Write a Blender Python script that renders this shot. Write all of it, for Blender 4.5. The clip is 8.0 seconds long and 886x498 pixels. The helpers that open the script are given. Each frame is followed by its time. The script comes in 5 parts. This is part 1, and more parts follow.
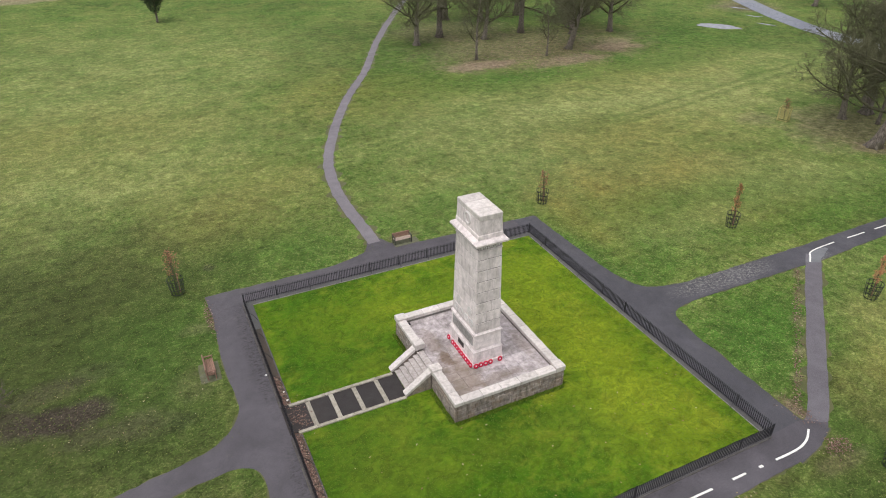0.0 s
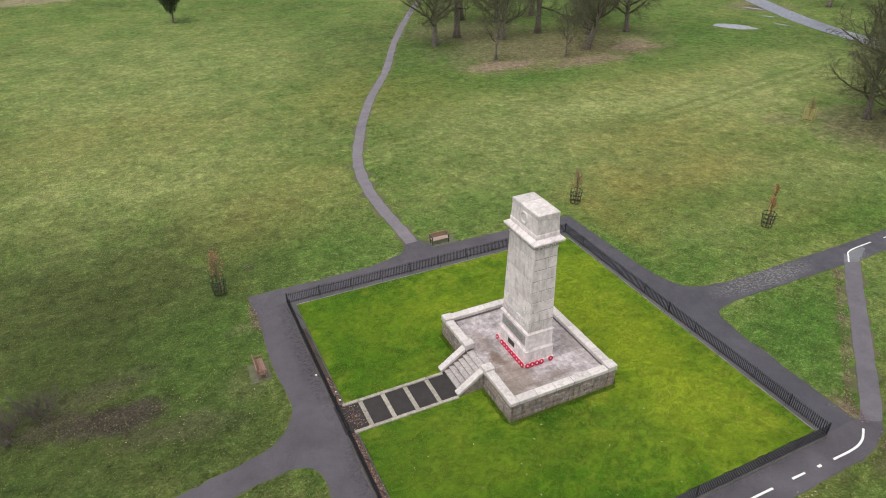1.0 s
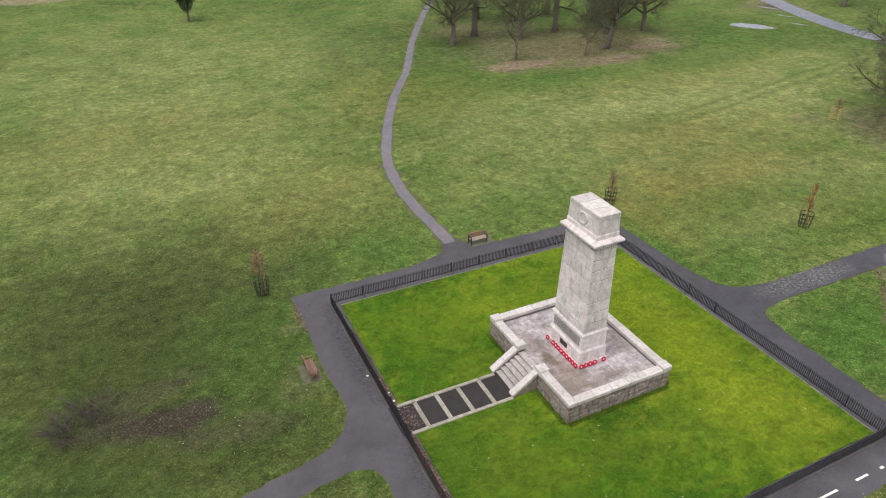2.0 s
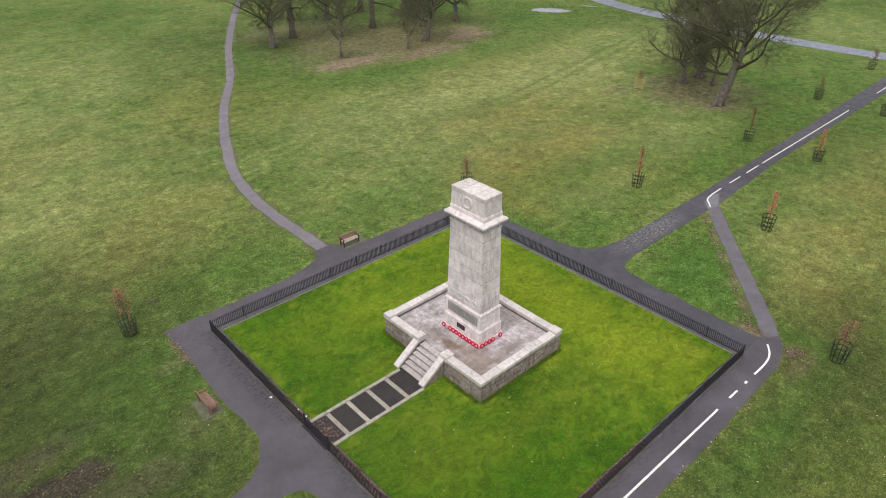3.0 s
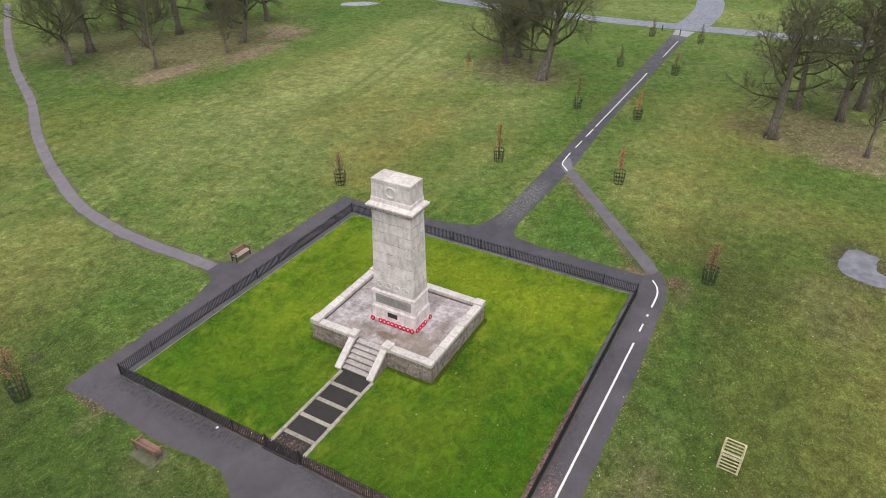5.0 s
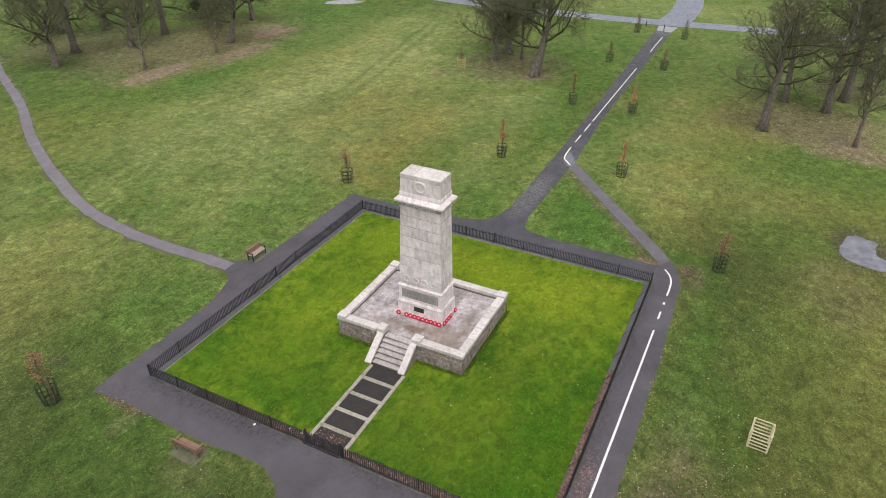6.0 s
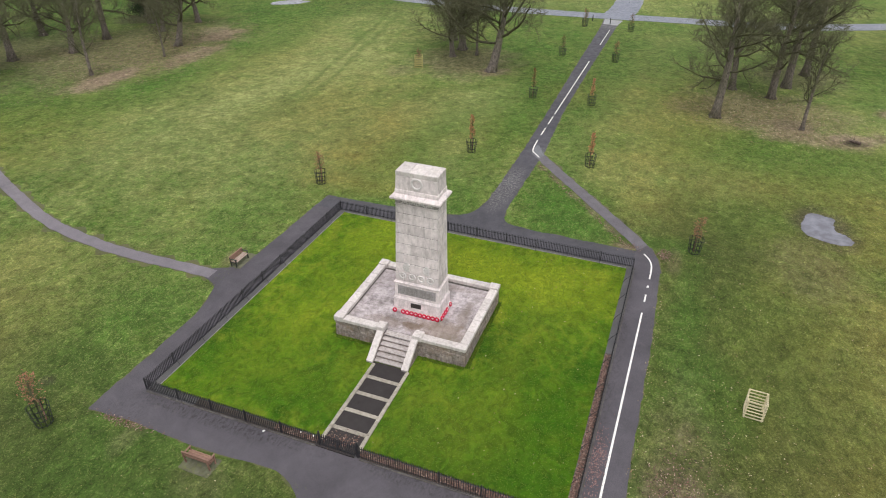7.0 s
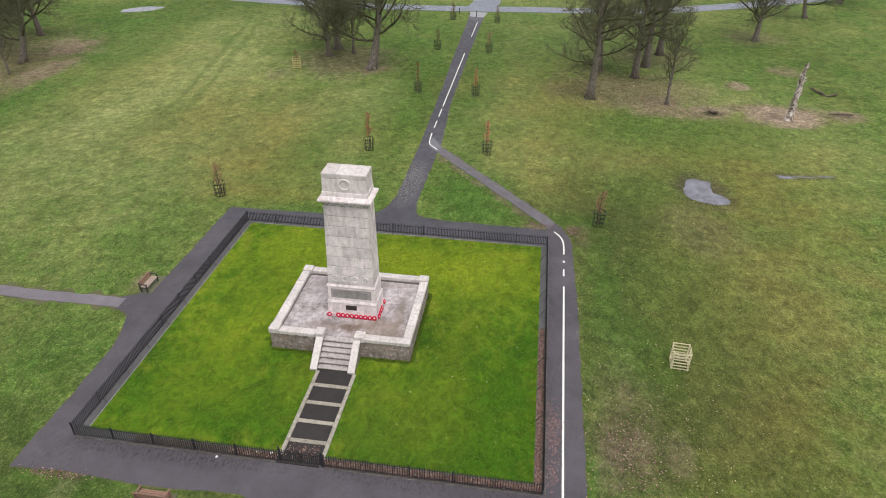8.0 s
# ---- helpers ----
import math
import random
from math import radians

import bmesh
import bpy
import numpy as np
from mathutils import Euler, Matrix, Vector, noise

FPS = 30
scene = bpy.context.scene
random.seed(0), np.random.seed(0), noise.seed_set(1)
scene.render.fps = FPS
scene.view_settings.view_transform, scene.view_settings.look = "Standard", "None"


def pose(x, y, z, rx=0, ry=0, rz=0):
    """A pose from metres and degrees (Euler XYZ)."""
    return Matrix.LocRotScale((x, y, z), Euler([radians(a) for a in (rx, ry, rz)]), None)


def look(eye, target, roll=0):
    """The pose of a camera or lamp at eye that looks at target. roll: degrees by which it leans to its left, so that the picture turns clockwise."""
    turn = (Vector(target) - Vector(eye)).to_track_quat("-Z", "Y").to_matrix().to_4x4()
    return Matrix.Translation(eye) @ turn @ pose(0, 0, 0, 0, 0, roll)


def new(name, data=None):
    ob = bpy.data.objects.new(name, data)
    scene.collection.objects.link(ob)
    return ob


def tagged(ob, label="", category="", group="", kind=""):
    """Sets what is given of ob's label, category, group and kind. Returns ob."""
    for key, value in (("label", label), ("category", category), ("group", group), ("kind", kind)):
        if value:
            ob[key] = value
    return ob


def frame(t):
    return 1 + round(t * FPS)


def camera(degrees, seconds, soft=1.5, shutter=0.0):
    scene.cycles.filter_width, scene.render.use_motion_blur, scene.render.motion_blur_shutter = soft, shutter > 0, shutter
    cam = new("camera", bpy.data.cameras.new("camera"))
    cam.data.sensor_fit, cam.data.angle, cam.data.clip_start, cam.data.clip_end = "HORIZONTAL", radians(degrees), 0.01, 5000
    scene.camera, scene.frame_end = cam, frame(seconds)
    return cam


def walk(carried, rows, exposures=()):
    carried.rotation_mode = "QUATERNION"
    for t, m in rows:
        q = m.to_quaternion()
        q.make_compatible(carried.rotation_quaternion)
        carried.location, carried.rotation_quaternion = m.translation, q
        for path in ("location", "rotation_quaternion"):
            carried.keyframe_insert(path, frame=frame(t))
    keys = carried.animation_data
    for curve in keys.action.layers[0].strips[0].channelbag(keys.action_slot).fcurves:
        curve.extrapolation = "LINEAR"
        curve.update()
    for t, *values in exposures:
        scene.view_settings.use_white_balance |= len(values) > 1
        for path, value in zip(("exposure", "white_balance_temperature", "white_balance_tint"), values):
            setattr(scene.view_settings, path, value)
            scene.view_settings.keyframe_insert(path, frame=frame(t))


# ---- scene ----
cam = camera(68.2, 8.0, soft=1.0)
PATH = [
    (0, (0.378, -0.372, 25.231), (1.116, 1.172, 24.196), 0.0),
    (0.5, (-0.908, 0.194, 25.232), (-0.171, 1.737, 24.197), 0.0),
    (1, (-2.205, 0.81, 25.229), (-1.466, 2.354, 24.195), 0.0),
    (1.2, (-2.728, 1.081, 25.227), (-1.989, 2.625, 24.193), 0.0),
    (1.9, (-4.567, 2.111, 25.203), (-3.827, 3.653, 24.167), 0.1),
    (2.1, (-5.093, 2.405, 25.196), (-4.337, 3.939, 24.159), 0.15),
    (2.3, (-5.618, 2.699, 25.189), (-4.768, 4.182, 24.152), 0.2),
    (2.5, (-6.127, 3.008, 25.186), (-5.156, 4.415, 24.147), 0.2),
    (2.7, (-6.621, 3.33, 25.184), (-5.542, 4.653, 24.143), 0.25),
    (3, (-7.334, 3.836, 25.177), (-6.178, 5.092, 24.136), 0.2),
    (3.5, (-8.459, 4.725, 25.164), (-7.301, 5.978, 24.122), 0.1),
    (4, (-9.553, 5.67, 25.15), (-8.396, 6.924, 24.106), 0.1),
    (4.2, (-9.984, 6.074, 25.149), (-8.81, 7.31, 24.103), 0.3),
    (4.5, (-10.622, 6.715, 25.149), (-9.319, 7.814, 24.103), 0.3),
    (4.7, (-11.037, 7.163, 25.15), (-9.645, 8.145, 24.102), 0.3),
    (5.0, (-11.62, 7.866, 25.162), (-10.129, 8.686, 24.112), 0.35),
    (5.3, (-12.204, 8.569, 25.173), (-10.681, 9.328, 24.122), 0.4),
    (5.8, (-13.176, 9.741, 25.193), (-11.65, 10.491, 24.139), 0.5),
    (6, (-13.522, 10.218, 25.194), (-11.996, 10.967, 24.14), 0.5),
    (6.5, (-14.309, 11.435, 25.189), (-12.784, 12.184, 24.134), 0.5),
    (6.8, (-14.748, 12.202, 25.19), (-13.205, 12.913, 24.134), 0.5),
    (7, (-15.019, 12.738, 25.189), (-13.428, 13.331, 24.132), 0.6),
    (7.2, (-15.271, 13.298, 25.186), (-13.634, 13.751, 24.13), 0.7),
    (7.5, (-15.626, 14.162, 25.181), (-13.952, 14.439, 24.122), 0.8),
    (7.7, (-15.85, 14.745, 25.178), (-14.17, 14.98, 24.117), 0.75),
    (8, (-16.178, 15.628, 25.174), (-14.497, 15.858, 24.115), 0.8),
]
walk(cam, [(t, look(eye, target, roll)) for t, eye, target, roll in PATH])

# ---- light ----
world = bpy.data.worlds.new("overcast_sky")
scene.world = world
world.use_nodes = True
wt = world.node_tree
sky = wt.nodes.new("ShaderNodeTexSky")
sky.sky_type, sky.sun_disc = "NISHITA", False
sky.sun_elevation, sky.sun_rotation, sky.dust_density = radians(70), radians(-118), 3.0
pale = wt.nodes.new("ShaderNodeHueSaturation")
pale.inputs["Saturation"].default_value = 0.16
wt.links.new(sky.outputs[0], pale.inputs["Color"])
wt.links.new(pale.outputs[0], wt.nodes["Background"].inputs[0])
wt.nodes["Background"].inputs[1].default_value = 0.15
sun_data = bpy.data.lights.new("sun", "SUN")
sun_data.energy, sun_data.angle, sun_data.color = 0.8, radians(40), (1.0, 0.945, 0.90)
sun = new("sun", sun_data)
sun.matrix_world = look((14 - 17, 25 - 9, 55), (14, 25, 0))
scene.view_settings.exposure = 0.54


# ---- materials ----
class Mat:
    """A node material; each method adds a node and returns its output."""

    def __init__(self, name, rough=0.8, metal=0.0, spec=0.4):
        self.m = bpy.data.materials.new(name)
        self.m.use_nodes = True
        self.t = self.m.node_tree
        self.b = self.t.nodes["Principled BSDF"]
        self.b.inputs["Roughness"].default_value = rough
        self.b.inputs["Metallic"].default_value = metal
        self.b.inputs["Specular IOR Level"].default_value = spec

    def put(self, socket, value):
        if isinstance(value, bpy.types.NodeSocket):
            self.t.links.new(value, socket)
        elif isinstance(value, tuple) and len(value) == 3 and socket.type == "RGBA":
            socket.default_value = (*value, 1)
        else:
            socket.default_value = value

    def place(self, own=False):
        if own:
            return self.t.nodes.new("ShaderNodeTexCoord").outputs["Object"]
        return self.t.nodes.new("ShaderNodeNewGeometry").outputs["Position"]

    def island(self):
        return self.t.nodes.new("ShaderNodeNewGeometry").outputs["Random Per Island"]

    def chance(self):
        return self.t.nodes.new("ShaderNodeObjectInfo").outputs["Random"]

    def vec(self, op, a, b):
        n = self.t.nodes.new("ShaderNodeVectorMath")
        n.operation = op
        self.put(n.inputs[0], a)
        if op == "SCALE":
            self.put(n.inputs["Scale"], b)
        else:
            self.put(n.inputs[1], b)
        return n.outputs["Value"] if op == "LENGTH" else n.outputs["Vector"]

    def noise(self, where, scale, detail=4.0, rough=0.55, warp=0.0):
        n = self.t.nodes.new("ShaderNodeTexNoise")
        self.put(n.inputs["Vector"], where)
        n.inputs["Scale"].default_value, n.inputs["Detail"].default_value = scale, detail
        n.inputs["Roughness"].default_value, n.inputs["Distortion"].default_value = rough, warp
        return n.outputs["Fac"]

    def math(self, op, a, b=0.0):
        n = self.t.nodes.new("ShaderNodeMath")
        n.operation = op
        self.put(n.inputs[0], a)
        self.put(n.inputs[1], b)
        return n.outputs[0]

    def span(self, v, a, b, c=0.0, d=1.0):
        n = self.t.nodes.new("ShaderNodeMapRange")
        self.put(n.inputs["Value"], v)
        for key, value in (("From Min", a), ("From Max", b), ("To Min", c), ("To Max", d)):
            n.inputs[key].default_value = value
        return n.outputs["Result"]

    def ramp(self, v, *stops):
        n = self.t.nodes.new("ShaderNodeValToRGB")
        self.put(n.inputs[0], v)
        e = n.color_ramp.elements
        while len(e) < len(stops):
            e.new(0.5)
        for k, (at, c) in enumerate(stops):
            e[k].position, e[k].color = at, (*c, 1)
        return n.outputs[0]

    def mix(self, f, a, b, how="MIX"):
        n = self.t.nodes.new("ShaderNodeMix")
        n.data_type, n.blend_type = "RGBA", how
        self.put(n.inputs[0], f)
        self.put(n.inputs[6], a)
        self.put(n.inputs[7], b)
        return n.outputs[2]

    def tone(self, c, f):
        """The colour c, brightened or darkened by the factor f."""
        return self.vec("SCALE", c, f)

    def bump(self, h, strength=0.3, far=0.02):
        n = self.t.nodes.new("ShaderNodeBump")
        n.inputs["Strength"].default_value, n.inputs["Distance"].default_value = strength, far
        self.put(n.inputs["Height"], h)
        self.t.links.new(n.outputs[0], self.b.inputs["Normal"])
        return self

    def colour(self, c):
        self.put(self.b.inputs["Base Color"], c)
        return self

    def rough(self, r):
        self.put(self.b.inputs["Roughness"], r)
        return self

    def along(self, where, way, start):
        """How far a place lies along a direction, from a start."""
        n = self.t.nodes.new("ShaderNodeVectorMath")
        n.operation = "DOT_PRODUCT"
        self.put(n.inputs[0], where)
        self.put(n.inputs[1], way)
        return self.math("SUBTRACT", n.outputs["Value"], start)

    def spot(self, where, warp, cx, cy, rx, ry, soft=0.35):
        """1 inside a ragged ellipse on the ground, 0 outside."""
        v = self.vec("MULTIPLY", self.vec("SUBTRACT", where, (cx, cy, 0.0)), (1 / rx, 1 / ry, 0.0))
        return self.span(self.math("ADD", self.vec("LENGTH", v, (0, 0, 0)), warp), 1 + soft, 1 - soft)


def park_grass():
    m = Mat("park_grass", 0.95, spec=0.15)
    p = m.place()
    big, mid = m.noise(p, 0.028, 3), m.noise(p, 0.16, 5, 0.6)
    small, fine = m.noise(p, 1.1, 5, 0.65), m.noise(p, 9.0, 4, 0.7)
    strew = m.noise(m.vec("MULTIPLY", p, (1.0, 0.5, 1.0)), 2.6, 7, 0.78, 0.8)
    patch = m.math("ADD", m.math("MULTIPLY", big, 0.75), m.math("MULTIPLY", mid, 0.45))
    c = m.ramp(m.span(patch, 0.42, 0.76), (0.0, (0.043, 0.082, 0.012)), (0.4, (0.068, 0.120, 0.019)), (0.7, (0.098, 0.149, 0.029)), (1.0, (0.144, 0.174, 0.043)))
    straw = m.math("MULTIPLY", m.span(strew, 0.5, 0.64), m.span(patch, 0.36, 0.72, 0.2, 1.0))
    c = m.mix(m.math("MULTIPLY", straw, 0.8), c, (0.245, 0.255, 0.095))
    c = m.mix(m.span(m.noise(p, 3.3, 6, 0.8), 0.5, 0.66, 0, 0.72), c, (0.026, 0.048, 0.009))
    tussock = m.noise(m.vec("ADD", p, (5.0, 63.0, 0.0)), 1.25, 8, 0.74, 0.9)
    c = m.mix(m.span(tussock, 0.53, 0.66, 0, 0.44), c, (0.205, 0.220, 0.082))
    c = m.mix(m.span(tussock, 0.47, 0.34, 0, 0.55), c, (0.036, 0.092, 0.012))
    drift = m.noise(m.vec("ADD", p, (77.0, 15.0, 0.0)), 0.15, 6, 0.66, 0.8)
    c = m.mix(m.span(drift, 0.49, 0.35, 0, 0.6), c, (0.048, 0.118, 0.016))
    c = m.mix(m.span(drift, 0.52, 0.66, 0, 0.45), c, (0.172, 0.172, 0.052))
    warp = m.math("MULTIPLY", m.math("SUBTRACT", m.noise(p, 0.35, 5, 0.65), 0.5), 1.9)
    c = m.mix(m.span(m.noise(p, 0.55, 6, 0.68, 0.5), 0.54, 0.70, 0, 0.42), c, (0.112, 0.108, 0.030))
    c = m.mix(m.span(m.noise(m.vec("ADD", p, (31.0, 7.0, 0.0)), 0.42, 6, 0.68, 0.4), 0.52, 0.68, 0, 0.6), c, (0.040, 0.082, 0.011))
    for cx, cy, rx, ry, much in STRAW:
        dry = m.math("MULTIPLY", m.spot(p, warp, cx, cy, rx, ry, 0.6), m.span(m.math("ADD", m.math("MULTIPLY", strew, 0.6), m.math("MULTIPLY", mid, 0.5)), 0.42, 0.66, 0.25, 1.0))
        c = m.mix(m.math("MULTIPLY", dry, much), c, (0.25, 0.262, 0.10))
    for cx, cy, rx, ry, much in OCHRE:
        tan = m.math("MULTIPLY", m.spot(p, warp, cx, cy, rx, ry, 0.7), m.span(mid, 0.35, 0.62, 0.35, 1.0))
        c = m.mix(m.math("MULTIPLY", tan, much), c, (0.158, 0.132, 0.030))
    # Shade painted into the turf colour; wet holds its strength and thins flecks.
    wet = 0.0
    for cx, cy, rx, ry, much in DIMMED:
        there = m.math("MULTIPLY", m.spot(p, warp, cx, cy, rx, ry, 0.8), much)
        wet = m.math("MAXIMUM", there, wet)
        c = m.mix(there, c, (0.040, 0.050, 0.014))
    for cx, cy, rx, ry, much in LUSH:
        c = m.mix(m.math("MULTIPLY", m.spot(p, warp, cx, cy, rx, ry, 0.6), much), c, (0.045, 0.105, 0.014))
    litter = m.ramp(m.noise(p, 1.6, 6, 0.75), (0.3, (0.080, 0.060, 0.032)), (0.5, (0.185, 0.138, 0.092)), (0.7, (0.32, 0.25, 0.18)))
    for cx, cy, rx, ry, much in LITTER:
        c = m.mix(m.math("MULTIPLY", m.spot(p, warp, cx, cy, rx, ry), much), c, litter)
    bare = m.ramp(m.noise(p, 2.2, 6, 0.75), (0.3, (0.15, 0.105, 0.078)), (0.5, (0.27, 0.200, 0.150)), (0.7, (0.38, 0.30, 0.235)))
    for cx, cy, rx, ry, much in EARTH:
        c = m.mix(m.math("MULTIPLY", m.spot(p, m.math("MULTIPLY", warp, 0.7), cx, cy, rx, ry, 0.25), much), c, bare)
    soil = m.ramp(fine, (0.35, (0.028, 0.022, 0.018)), (0.7, (0.075, 0.055, 0.045)))
    for cx, cy, rx, ry, much in SOIL:
        c = m.mix(m.math("MULTIPLY", m.spot(p, warp, cx, cy, rx, ry), much), c, soil)
    for off in (-0.9, 0.9):
        bend = m.math("MULTIPLY", m.math("SUBTRACT", mid, 0.5), 2.4)
        across = m.math("ADD", m.along(p, (-0.185, 0.983, 0.0), 43.9 + off), bend)
        rut = m.math("MULTIPLY", m.span(m.math("ABSOLUTE", across), 0.62, 0.12), m.math("MULTIPLY", m.span(m.along(p, (0.983, 0.185, 0.0), 57.0), -5.0, 4.0), m.span(m.along(p, (0.983, 0.185, 0.0), 100.0), 4.0, -6.0)))
        c = m.mix(m.math("MULTIPLY", rut, m.span(small, 0.3, 0.6, 0.15, 0.52)), c, (0.042, 0.082, 0.014))
    fleck = m.noise(m.vec("ADD", p, (13.0, 51.0, 0.0)), 3.4, 5, 0.72, 2.2)
    c = m.mix(m.math("MULTIPLY", m.span(fleck, 0.54, 0.66), m.math("MULTIPLY", m.span(patch, 0.36, 0.70, 0.25, 0.70), m.span(wet, 0.1, 0.7, 1.0, 0.15))), c, (0.28, 0.285, 0.112))
    c = m.mix(m.span(fleck, 0.44, 0.33, 0, 0.5), c, (0.030, 0.062, 0.010))
    comb = m.noise(m.vec("MULTIPLY", p, (0.8, 1.15, 1.0)), 1.7, 10, 0.84, 1.5)
    clump = m.noise(m.vec("ADD", p, (9.0, 27.0, 0.0)), 0.62, 9, 0.8, 1.0)
    c = m.tone(c, m.math("MULTIPLY", m.span(comb, 0.36, 0.64, 0.56, 1.46), m.span(clump, 0.36, 0.64, 0.74, 1.27)))
    c = m.tone(c, m.math("MULTIPLY", m.span(fine, 0.25, 0.75, 0.56, 1.44), m.span(small, 0.25, 0.75, 0.7, 1.3)))
    h = m.math("ADD", m.math("MULTIPLY", small, 0.8), m.math("ADD", m.math("MULTIPLY", fine, 0.45), m.math("MULTIPLY", strew, 0.5)))
    return m.colour(c).bump(m.math("ADD", h, m.math("MULTIPLY", tussock, 0.8)), 0.6, 0.12).m


def lawn_grass():
    m = Mat("mown_lawn", 0.95, spec=0.15)
    p = m.place()
    big, mid, fine = m.noise(p, 0.17, 4, 0.6), m.noise(p, 0.8, 5, 0.65), m.noise(p, 6.0, 4, 0.7)
    c = m.ramp(m.span(m.math("ADD", m.math("MULTIPLY", big, 0.62), m.math("MULTIPLY", mid, 0.38)), 0.35, 0.65, 0.20, 0.80), (0.28, (0.018, 0.064, 0.003)), (0.5, (0.062, 0.132, 0.005)), (0.72, (0.138, 0.195, 0.010)))
    c = m.mix(m.span(m.noise(p, 3.6, 6, 0.75), 0.52, 0.7, 0, 0.4), c, (0.17, 0.18, 0.02))
    wide = m.noise(m.vec("ADD", p, (19.0, 2.0, 0.0)), 0.42, 5, 0.66, 0.9)
    c = m.mix(m.span(wide, 0.48, 0.34, 0, 0.62), c, (0.020, 0.072, 0.004))
    c = m.mix(m.span(wide, 0.52, 0.64, 0, 0.55), c, (0.185, 0.200, 0.018))
    blot = m.noise(m.vec("ADD", p, (3.0, 41.0, 0.0)), 0.95, 7, 0.72, 0.7)
    c = m.mix(m.span(blot, 0.52, 0.66, 0, 0.5), c, (0.190, 0.200, 0.022))
    c = m.mix(m.span(blot, 0.48, 0.34, 0, 0.6), c, (0.020, 0.070, 0.004))
    warp = m.math("MULTIPLY", m.math("SUBTRACT", m.noise(p, 0.5, 5, 0.65), 0.5), 2.2)
    for cx, cy, rx, ry, much, col in LAWNZONES:
        c = m.mix(m.math("MULTIPLY", m.spot(p, warp, cx, cy, rx, ry, 0.8), much), c, col)
    comb = m.noise(m.vec("MULTIPLY", p, (0.85, 1.1, 1.0)), 1.5, 6, 0.72, 1.4)
    c = m.tone(c, m.math("MULTIPLY", m.span(comb, 0.36, 0.64, 0.74, 1.36), m.span(fine, 0.25, 0.75, 0.84, 1.17)))
    return m.colour(c).bump(m.math("ADD", m.math("MULTIPLY", fine, 0.5), mid), 0.6, 0.06).m


def asphalt(name, dark, light, worn=0.0, spots=(), wet=0.0):
    m = Mat(name, 0.75, spec=0.35)
    p = m.place()
    big, mid, fine = m.noise(p, 0.22, 4, 0.6), m.noise(p, 1.4, 5, 0.65), m.noise(p, 28.0, 3, 0.7)
    c = m.mix(m.span(m.math("ADD", m.math("MULTIPLY", big, 0.6), m.math("MULTIPLY", mid, 0.4)), 0.33, 0.68), dark, light)
    warp = m.math("MULTIPLY", m.math("SUBTRACT", m.noise(m.vec("MULTIPLY", p, (0.35, 2.0, 1.0)), 1.3, 6, 0.75), 0.5), 2.6)
    streak = m.span(m.noise(m.vec("MULTIPLY", p, (1.5, 2.6, 1.0)), 2.6, 7, 0.78), 0.48, 0.60)
    for cx, cy, rx, ry, much, col in spots:
        there = m.spot(p, m.math("MULTIPLY", warp, 0.25), cx, cy, rx, ry, 0.3)
        c = m.mix(m.math("MULTIPLY", m.math("MULTIPLY", there, streak), much), c, col)
    c = m.mix(m.span(m.noise(p, 0.9, 6, 0.75), 0.58, 0.72, 0, worn), c, (0.22, 0.21, 0.19))
    c = m.tone(c, m.math("MULTIPLY", m.span(fine, 0.25, 0.75, 0.68, 1.32), m.span(m.noise(p, 0.5, 6, 0.72, 0.6), 0.3, 0.7, 0.82, 1.16)))
    m.rough(m.span(mid, 0.35, 0.7, 0.5 - wet, 0.9 - wet))
    return m.colour(c).bump(m.math("ADD", fine, m.math("MULTIPLY", mid, 0.6)), 0.35, 0.015).m


def stone(name, dark, light, stain=0.4, grain=6.0, own=False, moss=0.0, run=(3.0, 3.0, 0.5), vary=0.86, spots=(), warm=0.0):
    m = Mat(name, 0.85, spec=0.25)
    p = m.place(own)
    big, mid, fine = m.noise(p, 0.7, 5, 0.65), m.noise(p, grain, 5, 0.65), m.noise(p, 40.0, 3, 0.7)
    c = m.mix(m.span(mid, 0.3, 0.7), dark, light)
    c = m.tone(c, m.span(m.chance(), 0, 1, vary, 1.06))
    if warm:
        c = m.mix(m.span(m.noise(p, 1.5, 5, 0.7), 0.46, 0.64, 0, warm), c, (0.26, 0.180, 0.125))
    streaks = m.noise(m.vec("MULTIPLY", p, run), 1.6, 6, 0.7)
    c = m.mix(m.math("MULTIPLY", m.span(m.math("ADD", streaks, m.math("MULTIPLY", big, 0.5)), 0.72, 0.95), stain), c, (0.12, 0.105, 0.085))
    ragged = m.math("MULTIPLY", m.math("SUBTRACT", m.noise(p, 1.7, 6, 0.75), 0.5), 2.6)
    for cx, cy, rx, ry, much, col in spots:
        c = m.mix(m.math("MULTIPLY", m.spot(p, ragged, cx, cy, rx, ry, 0.4), much), c, col)
    if moss:
        c = m.mix(m.span(m.noise(p, 3.1, 5, 0.7), 0.54, 0.7, 0, moss), c, (0.13, 0.14, 0.05))
    c = m.tone(c, m.span(fine, 0.2, 0.8, 0.88, 1.1))
    return m.colour(c).bump(m.math("ADD", mid, m.math("MULTIPLY", fine, 0.5)), 0.35, 0.012).m


def wood(name, dark, light, rough=0.8):
    m = Mat(name, rough, spec=0.3)
    p = m.place(True)
    g = m.noise(m.vec("MULTIPLY", p, (2.0, 12.0, 12.0)), 3.0, 5, 0.7)
    c = m.tone(m.mix(m.span(g, 0.3, 0.7), dark, light), m.span(m.chance(), 0, 1, 0.82, 1.15))
    return m.colour(c).bump(g, 0.3, 0.006).m


